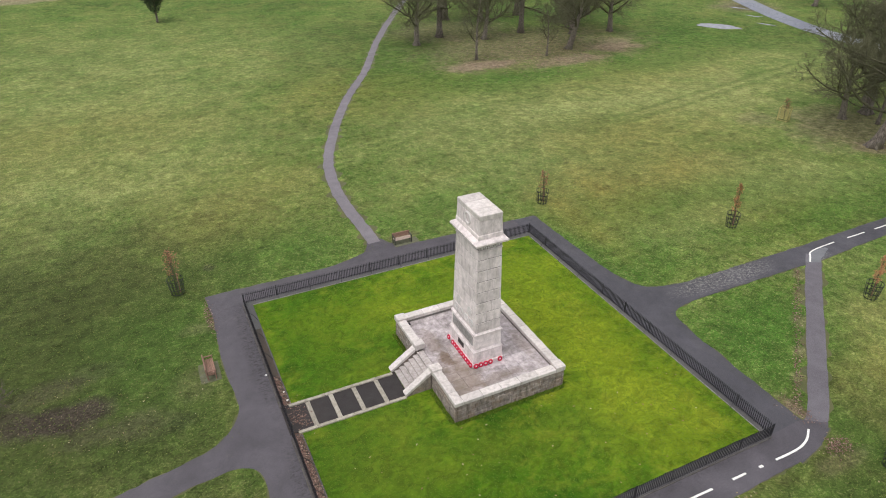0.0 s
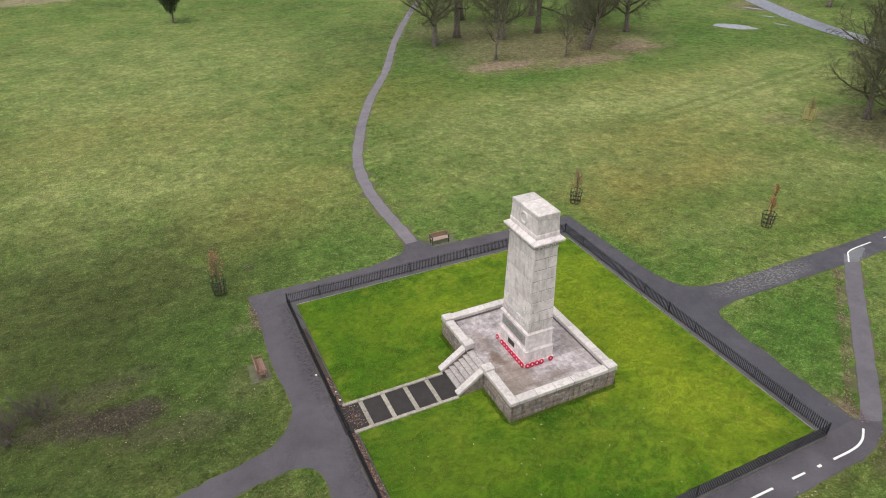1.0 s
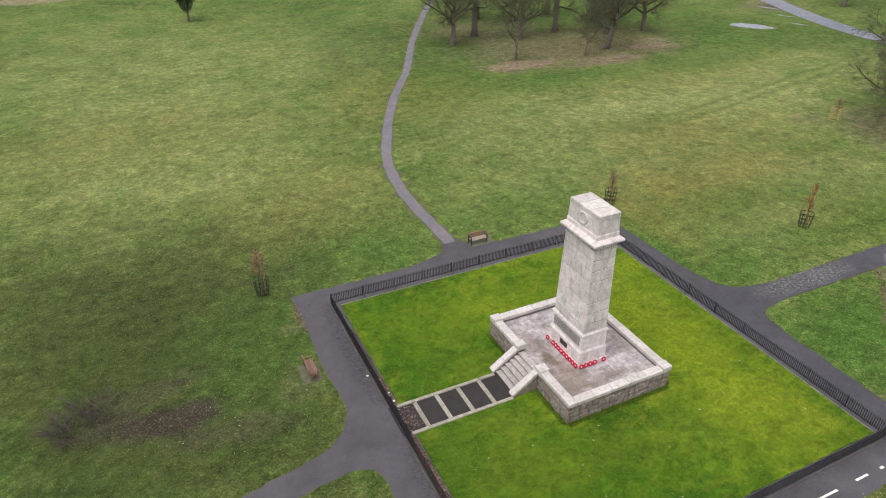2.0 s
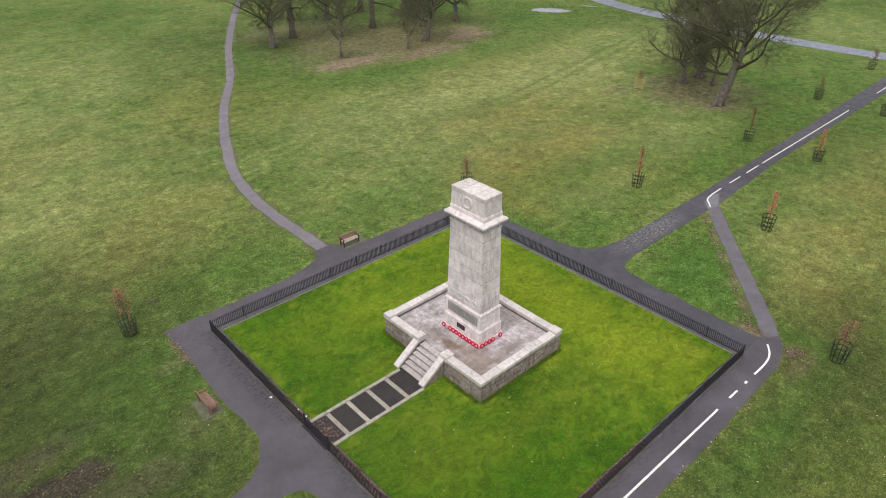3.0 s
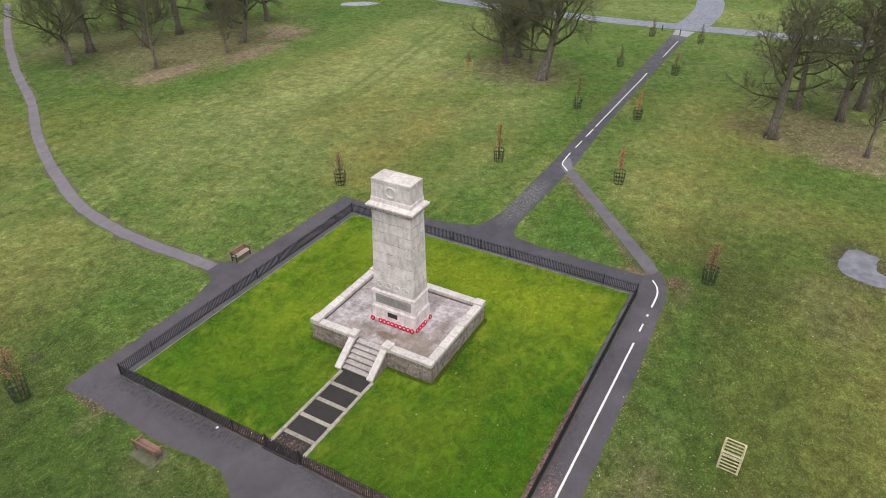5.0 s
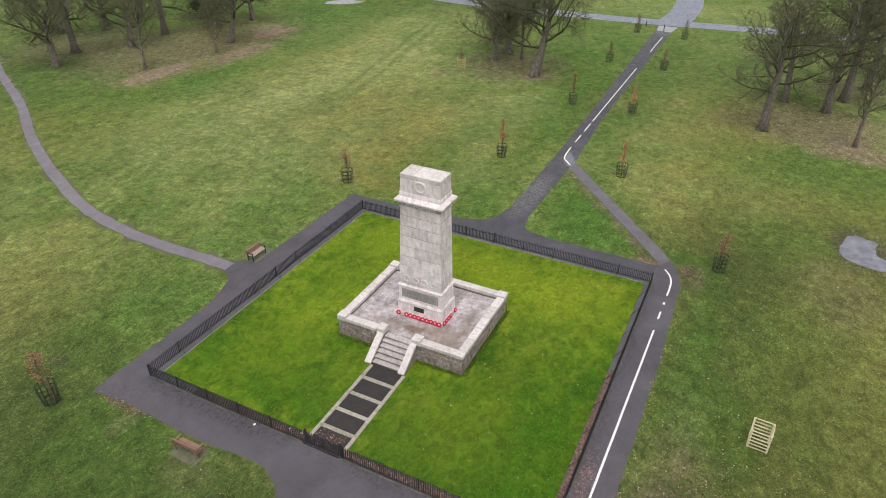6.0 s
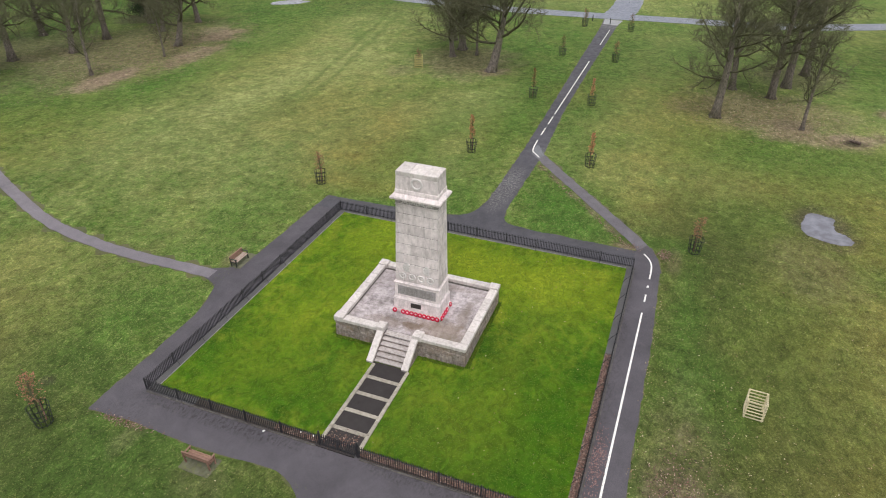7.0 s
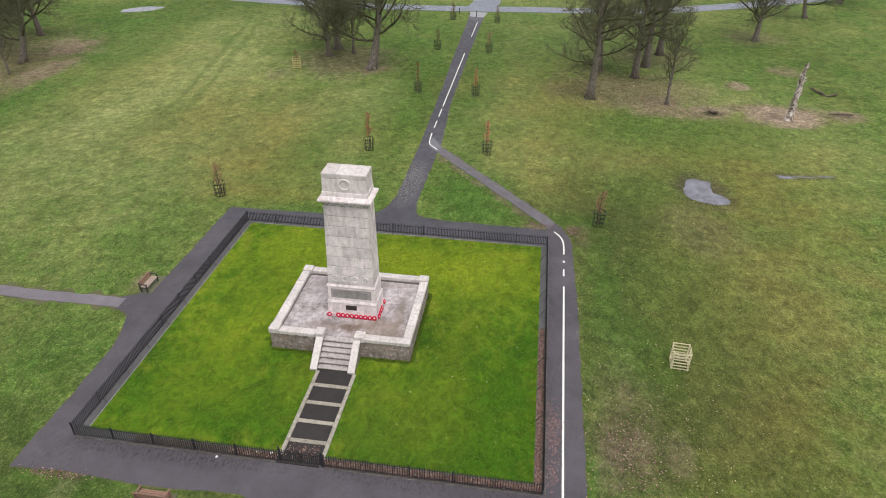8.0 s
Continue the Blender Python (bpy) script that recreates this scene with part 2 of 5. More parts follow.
def bark(name, dark, light, green, grain=2.2):
    m = Mat(name, 0.95, spec=0.15)
    p = m.place(True)
    g = m.noise(m.vec("MULTIPLY", p, (5.0, 5.0, 1.2)), grain, 6, 0.7)
    c = m.mix(m.span(g, 0.35, 0.68), dark, light)
    c = m.mix(m.span(m.noise(p, 0.8, 5, 0.65), 0.45, 0.68, 0, 0.7), c, green)
    return m.colour(c).bump(g, 0.8, 0.04).m


def bleached():
    m = Mat("bleached_deadwood", 0.9, spec=0.2)
    p = m.place(True)
    blotch, crack = m.noise(m.vec("MULTIPLY", p, (1.0, 1.0, 0.7)), 3.2, 6, 0.72, 0.6), m.noise(m.vec("MULTIPLY", p, (7.0, 7.0, 1.0)), 2.4, 5, 0.7)
    c = m.ramp(blotch, (0.38, (0.085, 0.062, 0.050)), (0.47, (0.30, 0.245, 0.205)), (0.56, (0.60, 0.54, 0.49)), (0.70, (0.72, 0.67, 0.62)))
    return m.colour(m.tone(c, m.span(crack, 0.3, 0.6, 0.45, 1.1))).bump(m.math("ADD", crack, blotch), 0.8, 0.04).m


def leafy(name, *colours):
    m = Mat(name, 0.75, spec=0.25)
    n = len(colours) - 1
    return m.colour(m.ramp(m.island(), *[(k / n, c) for k, c in enumerate(colours)])).m


def metal_paint(name, c, rough=0.5):
    m = Mat(name, rough, spec=0.5)
    p = m.place()
    g = m.noise(p, 14.0, 4, 0.7)
    return m.colour(m.mix(m.span(g, 0.55, 0.75, 0, 0.5), c, (0.07, 0.05, 0.04))).bump(g, 0.2, 0.004).m


def plain(name, c, rough=0.7, grain=20.0):
    m = Mat(name, rough, spec=0.35)
    g = m.noise(m.place(True), grain, 4, 0.65)
    return m.colour(m.tone(c, m.span(g, 0.25, 0.75, 0.75, 1.2))).bump(g, 0.3, 0.006).m


def water():
    m = Mat("sky_tinted_puddle_water", 0.04, spec=0.5)
    p = m.place()
    m.b.inputs["IOR"].default_value = 1.33
    # Base colour is lightened towards lavender to carry part of the sky's reflection.
    return m.colour(m.mix(m.span(m.noise(p, 1.2, 4), 0.4, 0.65), (0.14, 0.138, 0.160), (0.20, 0.198, 0.232))).bump(m.noise(p, 5.0, 3), 0.03, 0.01).m


# cx, cy, half widths along x and y, strength
LAWNZONES = [
    (8, 25, 2.6, 0.35, 0.25, (0.022, 0.066, 0.004)), (6.5, 24, 3.0, 11, 0.35, (0.030, 0.082, 0.004)), (8, 20, 4, 5, 0.42, (0.032, 0.084, 0.004)), (7.5, 31, 3.5, 4.5, 0.45, (0.036, 0.092, 0.004)),
    (17.6, 18.0, 1.1, 1.3, 0.6, (0.022, 0.076, 0.006)), (16.6, 19.2, 0.9, 0.7, 0.4, (0.024, 0.080, 0.006)), (12, 15.2, 8, 1.2, 0.50, (0.030, 0.085, 0.004)), (5.2, 19, 1.2, 5, 0.45, (0.028, 0.082, 0.004)),
    (8.5, 16.5, 4.5, 3.0, 0.68, (0.028, 0.078, 0.003)), (6.0, 31, 2.0, 5, 0.4, (0.036, 0.095, 0.004)),
    (9.3, 27.2, 2.5, 0.8, 0.3, (0.13, 0.15, 0.012)), (19.5, 31.5, 5, 3.5, 0.5, (0.140, 0.200, 0.010)), (11, 32, 4, 2.5, 0.4, (0.145, 0.195, 0.010)),
    (21.5, 22, 2.8, 9, 0.65, (0.165, 0.205, 0.010)), (19.5, 18.0, 4, 2.4, 0.35, (0.155, 0.195, 0.012)),
    (12, 18.6, 0.8, 1.0, 0.5, (0.028, 0.075, 0.004)), (7, 20.5, 2.5, 2.5, 0.3, (0.13, 0.15, 0.014)), (13.0, 19.0, 3.0, 1.0, 0.35, (0.150, 0.180, 0.014)),
]
LITTER = [
    (57, 86, 17, 10, 0.5), (43.5, 79.5, 4.5, 2.2, 0.9), (57, 76.2, 5.5, 1.6, 0.8), (68, 79.5, 4.5, 2.2, 0.85), (50, 100, 9, 7, 0.4),
    (69, 41, 7, 6, 0.55), (66, 36.3, 2.2, 1.8, 0.7), (63, 4, 6.5, 8, 0.62), (57, 0.6, 2.6, 4.5, 0.75), (56.3, -4.0, 2.0, 2.0, 0.8),
    (56.8, -11.8, 3.0, 4.2, 0.95), (57.6, -18.5, 1.4, 2.0, 0.7), (74.5, -17, 2.2, 2.2, 0.6), (78, -1, 5, 5, 0.4), (92, -17, 4, 4, 0.35),
    (7.4, 10.0, 1.1, 0.8, 0.28), (7.2, 8.9, 1.2, 0.6, 0.3), (5.2, 10.5, 1.6, 0.6, 0.25), (10.6, 9.3, 1.0, 0.5, 0.3), (7.0, 7.1, 1.4, 0.7, 0.3), (58.8, -11.2, 2.4, 4.4, 0.6), (67.0, -9.0, 1.6, 1.4, 0.7), (47.5, 79.0, 4.0, 1.6, 0.5), (58.5, -9.0, 1.3, 2.0, 0.7),
    (-4.4, 28.4, 2.6, 1.0, 0.12), (-8.0, 32.6, 2.4, 1.0, 0.12), (-0.2, 30.2, 1.1, 1.3, 0.15), (28.15, 14.6, 0.45, 1.0, 0.7), (30.4, 15.6, 0.7, 0.7, 0.5), (32.6, 17.4, 0.7, 0.7, 0.5), (35.0, 19.4, 0.7, 0.7, 0.45), (37.5, 21.5, 0.7, 0.7, 0.45), (39.6, 23.2, 0.7, 0.6, 0.5), (27.2, 10.9, 1.6, 0.5, 0.25), (8, 9.5, 6, 1.8, 0.16),
    (30.0, 2.0, 4, 3, 0.2), (110, 94, 6, 5, 0.6), (16.3, 40.4, 1.2, 0.6, 0.5), (0.5, 35.2, 1.2, 0.6, 0.2), (62, 47.5, 2.5, 1.6, 0.35),
]
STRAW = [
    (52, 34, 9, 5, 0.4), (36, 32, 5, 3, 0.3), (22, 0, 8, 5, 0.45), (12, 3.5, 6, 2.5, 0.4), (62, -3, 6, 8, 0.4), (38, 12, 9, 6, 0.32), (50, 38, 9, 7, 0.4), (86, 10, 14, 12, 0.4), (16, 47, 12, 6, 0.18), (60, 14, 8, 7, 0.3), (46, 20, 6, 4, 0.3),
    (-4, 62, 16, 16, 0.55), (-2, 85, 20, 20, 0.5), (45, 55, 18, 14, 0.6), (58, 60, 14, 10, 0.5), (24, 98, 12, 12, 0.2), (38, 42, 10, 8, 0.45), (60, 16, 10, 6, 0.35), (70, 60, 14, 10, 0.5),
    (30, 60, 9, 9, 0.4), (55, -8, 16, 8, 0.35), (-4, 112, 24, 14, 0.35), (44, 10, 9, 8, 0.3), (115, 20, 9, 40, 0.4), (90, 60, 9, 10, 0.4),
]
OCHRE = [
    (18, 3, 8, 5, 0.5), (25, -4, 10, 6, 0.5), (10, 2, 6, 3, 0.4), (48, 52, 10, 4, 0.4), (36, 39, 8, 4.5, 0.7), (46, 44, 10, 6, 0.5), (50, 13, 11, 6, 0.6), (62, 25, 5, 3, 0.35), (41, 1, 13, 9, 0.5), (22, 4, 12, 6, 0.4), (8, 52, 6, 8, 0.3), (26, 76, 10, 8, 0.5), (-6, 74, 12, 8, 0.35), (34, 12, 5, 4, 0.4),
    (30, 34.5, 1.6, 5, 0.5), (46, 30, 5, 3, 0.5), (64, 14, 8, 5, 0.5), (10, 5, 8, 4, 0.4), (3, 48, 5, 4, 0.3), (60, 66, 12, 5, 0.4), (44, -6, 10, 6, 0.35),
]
# Ground patches darkened in colour for shade and lens vignette, strongest in the west.
DIMMED = [
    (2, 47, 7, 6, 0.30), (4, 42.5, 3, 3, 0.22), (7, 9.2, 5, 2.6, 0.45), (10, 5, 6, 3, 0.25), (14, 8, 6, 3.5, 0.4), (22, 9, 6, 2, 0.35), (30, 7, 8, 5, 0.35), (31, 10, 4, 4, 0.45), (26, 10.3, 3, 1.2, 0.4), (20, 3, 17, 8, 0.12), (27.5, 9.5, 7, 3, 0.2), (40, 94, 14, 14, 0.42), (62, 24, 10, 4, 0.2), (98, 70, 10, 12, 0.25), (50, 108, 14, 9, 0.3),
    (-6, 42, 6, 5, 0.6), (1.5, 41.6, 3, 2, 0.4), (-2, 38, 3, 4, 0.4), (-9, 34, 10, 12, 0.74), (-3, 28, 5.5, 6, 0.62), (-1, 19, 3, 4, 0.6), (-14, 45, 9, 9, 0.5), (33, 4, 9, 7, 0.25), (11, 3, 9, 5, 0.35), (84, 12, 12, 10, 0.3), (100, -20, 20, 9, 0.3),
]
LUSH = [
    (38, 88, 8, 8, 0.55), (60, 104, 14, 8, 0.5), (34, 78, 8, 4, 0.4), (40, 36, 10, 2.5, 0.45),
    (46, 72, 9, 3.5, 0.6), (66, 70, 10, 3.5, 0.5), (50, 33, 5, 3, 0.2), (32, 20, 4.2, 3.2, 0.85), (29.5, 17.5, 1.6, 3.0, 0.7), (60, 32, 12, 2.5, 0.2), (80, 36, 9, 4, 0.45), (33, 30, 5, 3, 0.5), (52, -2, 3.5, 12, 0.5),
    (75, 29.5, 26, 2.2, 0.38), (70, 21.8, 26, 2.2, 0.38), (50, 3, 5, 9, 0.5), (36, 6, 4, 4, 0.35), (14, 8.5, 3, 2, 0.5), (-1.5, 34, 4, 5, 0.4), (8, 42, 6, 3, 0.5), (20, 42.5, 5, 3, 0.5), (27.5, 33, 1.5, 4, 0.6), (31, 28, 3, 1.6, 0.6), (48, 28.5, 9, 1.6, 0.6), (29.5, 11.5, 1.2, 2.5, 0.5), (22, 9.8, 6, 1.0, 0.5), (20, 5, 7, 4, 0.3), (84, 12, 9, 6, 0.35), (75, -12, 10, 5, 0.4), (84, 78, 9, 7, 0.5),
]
EARTH = [
    (56.8, -11.7, 3.0, 3.7, 0.9), (58.6, -18.3, 1.2, 2.0, 0.55), (67, -9.5, 1.5, 1.2, 0.6), (57.6, -4.4, 1.6, 2.4, 0.55), (59.5, 1.0, 1.8, 2.6, 0.4), (45.2, 79.4, 5.0, 1.8, 0.3), (58.5, 77.6, 3.2, 1.1, 0.35), (67, 80.0, 3.4, 1.4, 0.2), (70.5, 82.5, 3.0, 1.6, 0.35), (-18, 160, 9, 4, 0.6),
]
SOIL = [
    (-6.9, 30.3, 2.4, 1.15, 0.92), (56.6, -10.8, 1.0, 1.1, 0.4), (56.4, -4.2, 0.8, 1.2, 0.85), (36.6, 0.5, 3.0, 2.2, 0.75), (41.1, -8.8, 0.7, 3.0, 0.55), (58.4, -18.2, 0.9, 1.6, 0.5), (-9.9, 31.2, 1.8, 1.1, 0.7), (-4.4, 28.2, 2.2, 0.9, 0.32), (-8.0, 32.8, 2.2, 0.9, 0.36), (-5.4, 33.6, 1.6, 0.8, 0.25), (-2.2, 27.4, 1.8, 0.7, 0.25), (70.5, 99.0, 3.0, 3.0, 0.6),
    (2.2, 42.2, 0.4, 0.5, 0.5), (109, 93, 3.5, 3.0, 0.5),
]
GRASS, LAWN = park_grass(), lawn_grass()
ROAD = asphalt("weathered_asphalt", (0.056, 0.050, 0.058), (0.099, 0.090, 0.103), 0.14, ((3.2, 31.5, 0.5, 5.2, 0.85, (0.026, 0.022, 0.024)), (3.25, 19, 0.45, 5.5, 0.6, (0.030, 0.026, 0.028)), (2.0, 36.5, 0.8, 1.2, 0.5, (0.035, 0.030, 0.032)), (14, 13.4, 10, 0.35, 0.5, (0.035, 0.031, 0.033))))
EAST = asphalt("patched_asphalt", (0.046, 0.044, 0.052), (0.078, 0.074, 0.086), 0.1, ((34.3, 25.35, 4.2, 0.95, 0.62, (0.30, 0.285, 0.26)), (42.9, 24.4, 0.9, 0.5, 0.7, (0.22, 0.22, 0.22)), (97, 26, 2.0, 1.6, 0.7, (0.24, 0.23, 0.22))))
TRAIL = asphalt("pale_path_asphalt", (0.135, 0.120, 0.135), (0.185, 0.168, 0.185), 0.15)
DARKBAY = asphalt("dark_asphalt", (0.017, 0.014, 0.014), (0.037, 0.031, 0.030), 0.08)
# Wet road: the sky's sheen is partly painted in as a paler, bluer base.
FARROAD = asphalt("sky_tinted_wet_asphalt", (0.135, 0.143, 0.180), (0.195, 0.203, 0.250), 0.1, wet=0.25)
STRIP = asphalt("gutter_concrete", (0.062, 0.060, 0.062), (0.118, 0.114, 0.114), 0.18)
VERGE = asphalt("trodden_verge", (0.046, 0.060, 0.016), (0.120, 0.112, 0.046), 0.1)
DIAGONAL = asphalt("grey_path_asphalt", (0.098, 0.088, 0.100), (0.142, 0.130, 0.146), 0.15)
SOILBED = asphalt("damp_soil", (0.030, 0.024, 0.020), (0.085, 0.062, 0.048), 0.1)
PAINT = plain("white_road_paint", (0.72, 0.71, 0.68), 0.6, 9.0)
PALE = stone("pale_granite", (0.60, 0.528, 0.525), (0.82, 0.735, 0.725), 0.36, 4.0, vary=0.87, run=(2.2, 2.2, 0.7))
RELIEF = stone("carved_granite", (0.56, 0.52, 0.505), (0.70, 0.655, 0.645), 0.2)
COPE = stone("coping_granite", (0.50, 0.453, 0.433), (0.67, 0.615, 0.592), 0.32, 5.0, moss=0.12)
WALLSTONE = stone("rock_faced_granite", (0.15, 0.118, 0.104), (0.50, 0.43, 0.395), 0.85, 5.0, vary=0.62, warm=0.6)
MORTAR = stone("mortar", (0.15, 0.14, 0.125), (0.24, 0.225, 0.205), 0.3)
DARKJOINT = stone("dark_joint", (0.07, 0.062, 0.055), (0.12, 0.11, 0.10), 0.2)
FLAG = stone("flagstone", (0.25, 0.217, 0.222), (0.60, 0.535, 0.545), 0.66, 3.2, moss=0.12, run=(0.5, 0.5, 1.0), spots=((12.8, 23.2, 0.9, 1.7, 0.6, (0.22, 0.165, 0.12)), (12.7, 24.9, 0.3, 0.6, 0.75, (0.13, 0.085, 0.055)), (12.3, 22.4, 0.4, 0.7, 0.5, (0.15, 0.12, 0.09)), (16.5, 27.5, 1.0, 1.2, 0.4, (0.25, 0.21, 0.20)), (12.5, 26.7, 0.5, 1.1, 0.5, (0.18, 0.135, 0.105)), (14.6, 22.4, 1.6, 0.35, 0.5, (0.17, 0.13, 0.10)), (17.2, 24.2, 0.3, 1.4, 0.45, (0.18, 0.14, 0.11))))
STEP = stone("step_granite", (0.36, 0.32, 0.31), (0.53, 0.48, 0.465), 0.55)
KERB = stone("kerb_stone", (0.28, 0.25, 0.205), (0.43, 0.395, 0.335), 0.45, 5.0, moss=0.25)
EDGE = stone("edging_concrete", (0.17, 0.16, 0.15), (0.32, 0.305, 0.285), 0.5, 5.0, moss=0.3)
GRIMY = stone("grimy_kerb", (0.055, 0.050, 0.050), (0.150, 0.140, 0.132), 0.7, 3.0, moss=0.3)
PANEL = stone("inscribed_slab", (0.31, 0.285, 0.285), (0.41, 0.378, 0.375), 0.35)
BRONZE = plain("dark_bronze", (0.035, 0.03, 0.028), 0.45)
IRON = metal_paint("black_iron", (0.022, 0.021, 0.026))
GUARD = metal_paint("dark_green_steel", (0.022, 0.028, 0.022), 0.6)
TEAK = wood("bench_teak", (0.17, 0.085, 0.062), (0.32, 0.20, 0.155))
SEATWOOD = wood("worn_pale_wood", (0.26, 0.19, 0.16), (0.46, 0.36, 0.31))
FRESH = wood("fresh_softwood", (0.52, 0.44, 0.28), (0.70, 0.62, 0.44))
OLDWOOD = wood("weathered_softwood", (0.30, 0.26, 0.09), (0.50, 0.44, 0.19))
BARK = bark("oak_bark", (0.060, 0.049, 0.042), (0.29, 0.248, 0.218), (0.135, 0.130, 0.080))
MOSSBARK = bark("mossy_bark", (0.032, 0.029, 0.020), (0.130, 0.122, 0.080), (0.105, 0.115, 0.042))
DEADWOOD = bleached()
ROTTEN = bark("rotten_wood", (0.050, 0.036, 0.030), (0.24, 0.185, 0.155), (0.14, 0.115, 0.085), 3.0)
TWIG = plain("twig_bark", (0.105, 0.104, 0.058), 0.95, 2.0)
TWIGDARK = plain("dark_twig_bark", (0.098, 0.074, 0.074), 0.95, 2.0)
EVERGREEN = leafy("evergreen_leaf", (0.012, 0.022, 0.008), (0.022, 0.038, 0.012), (0.035, 0.050, 0.018))
RUSSET = leafy("russet_leaf", (0.40, 0.15, 0.065), (0.54, 0.25, 0.12), (0.46, 0.25, 0.14), (0.30, 0.14, 0.075))
BROWNLEAF = leafy("withered_leaf", (0.22, 0.10, 0.06), (0.34, 0.16, 0.095), (0.26, 0.14, 0.09))
FALLEN = leafy("fallen_leaf", (0.045, 0.028, 0.022), (0.19, 0.10, 0.078), (0.12, 0.070, 0.056), (0.38, 0.27, 0.22), (0.03, 0.022, 0.020), (0.26, 0.155, 0.125))
PALELEAF = leafy("dry_pale_leaf", (0.24, 0.175, 0.09), (0.34, 0.27, 0.15), (0.15, 0.10, 0.055), (0.46, 0.40, 0.27), (0.18, 0.115, 0.065), (0.22, 0.13, 0.085))
PINKLEAF = leafy("trodden_leaf", (0.17, 0.085, 0.080), (0.30, 0.18, 0.17), (0.12, 0.065, 0.06), (0.38, 0.27, 0.25))
APRON = asphalt("pale_worn_apron", (0.22, 0.22, 0.23), (0.34, 0.34, 0.35), 0.2)
PATCH = asphalt("pale_concrete_patch", (0.115, 0.118, 0.130), (0.175, 0.178, 0.190), 0.2)
POPPY = plain("poppy_red", (0.52, 0.006, 0.045), 0.6, 30.0)
CARD = plain("white_card", (0.80, 0.78, 0.76), 0.6)
SEDGE = leafy("grass_blade", (0.07, 0.11, 0.018), (0.10, 0.145, 0.026), (0.12, 0.145, 0.032), (0.17, 0.168, 0.055), (0.09, 0.13, 0.022))
TURF = leafy("lawn_blade", (0.040, 0.105, 0.006), (0.075, 0.150, 0.010), (0.125, 0.18, 0.015), (0.17, 0.20, 0.025))
WATER = water()
MOSSPAD = stone("mossy_concrete", (0.075, 0.08, 0.045), (0.15, 0.15, 0.10), 0.4, 4.0, moss=0.9)


# ---- mesh helpers ----
class Shape:
    """Collects vertices and faces for one mesh."""

    def __init__(self):
        self.v, self.f = [], []

    def add(self, verts, faces):
        k = len(self.v)
        self.v += [tuple(p) for p in verts]
        self.f += [tuple(i + k for i in q) for q in faces]
        return self

    def hexa(self, low, high):
        """Four corners below and four above, both anticlockwise."""
        return self.add([*low, *high], [(3, 2, 1, 0), (4, 5, 6, 7), (0, 1, 5, 4), (1, 2, 6, 5), (2, 3, 7, 6), (3, 0, 4, 7)])

    def box(self, x0, x1, y0, y1, z0, z1):
        c = [(x0, y0), (x1, y0), (x1, y1), (x0, y1)]
        return self.hexa([(x, y, z0) for x, y in c], [(x, y, z1) for x, y in c])

    def block(self, x0, x1, y0, y1, z0, z1, c=0.012, wob=0.0, taper=None):
        """A box with chamfered edges; wob: unevenness; taper(x, y, z) moves each corner."""
        m, h = ((x0 + x1) / 2, (y0 + y1) / 2, (z0 + z1) / 2), ((x1 - x0) / 2, (y1 - y0) / 2, (z1 - z0) / 2)
        vs, at = [], {}
        for sx in (-1, 1):
            for sy in (-1, 1):
                for sz in (-1, 1):
                    s = (sx, sy, sz)
                    j = [random.uniform(-wob, wob) for _ in range(3)]
                    for axis in range(3):
                        at[s, axis] = len(vs)
                        p = [m[k] + s[k] * (h[k] - (0 if k == axis else c)) + j[k] for k in range(3)]
                        vs.append(taper(*p) if taper else p)
        fs = []
        for axis in range(3):
            a, b = [k for k in range(3) if k != axis]
            for side in (-1, 1):
                quad = []
                for sa, sb in ((-1, -1), (1, -1), (1, 1), (-1, 1)):
                    s = [0, 0, 0]
                    s[axis], s[a], s[b] = side, sa, sb
                    quad.append(at[tuple(s), axis])
                fs.append(quad)
            for sa in (-1, 1):
                for sb in (-1, 1):
                    s, t = [0, 0, 0], [0, 0, 0]
                    s[axis], t[axis] = -1, 1
                    s[a] = t[a] = sa
                    s[b] = t[b] = sb
                    fs.append((at[tuple(s), a], at[tuple(t), a], at[tuple(t), b], at[tuple(s), b]))
        for sx in (-1, 1):
            for sy in (-1, 1):
                for sz in (-1, 1):
                    fs.append(tuple(at[(sx, sy, sz), k] for k in range(3)))
        return self.add(vs, fs)

    def tube(self, points, radii, sides=6, cap=True):
        k, n = len(self.v), len(points)
        points = [Vector(p) for p in points]
        side = None
        for i, p in enumerate(points):
            d = (points[min(i + 1, n - 1)] - points[max(i - 1, 0)]).normalized()
            if side is None:
                side = d.orthogonal().normalized()
            side = (side - d * side.dot(d)).normalized()
            up = d.cross(side)
            for s in range(sides):
                a = 2 * math.pi * s / sides
                self.v.append(tuple(p + (side * math.cos(a) + up * math.sin(a)) * radii[i]))
        for i in range(n - 1):
            for s in range(sides):
                a, b = k + i * sides + s, k + i * sides + (s + 1) % sides
                self.f.append((a, b, b + sides, a + sides))
        if cap:
            self.f += [tuple(k + s for s in reversed(range(sides))), tuple(k + (n - 1) * sides + s for s in range(sides))]
        return self

    def ring(self, centre, axis_u, axis_v, big, small, n=24, sides=8, bumps=0.0):
        c, u, v = Vector(centre), Vector(axis_u).normalized(), Vector(axis_v).normalized()
        w, k = u.cross(v), len(self.v)
        for i in range(n):
            a = 2 * math.pi * i / n
            out = u * math.cos(a) + v * math.sin(a)
            r = small * (1 + bumps * (1 if i % 2 else -1))
            for s in range(sides):
                b = 2 * math.pi * s / sides
                self.v.append(tuple(c + out * (big + r * math.cos(b)) + w * r * math.sin(b)))
        for i in range(n):
            for s in range(sides):
                a, b = k + i * sides + s, k + i * sides + (s + 1) % sides
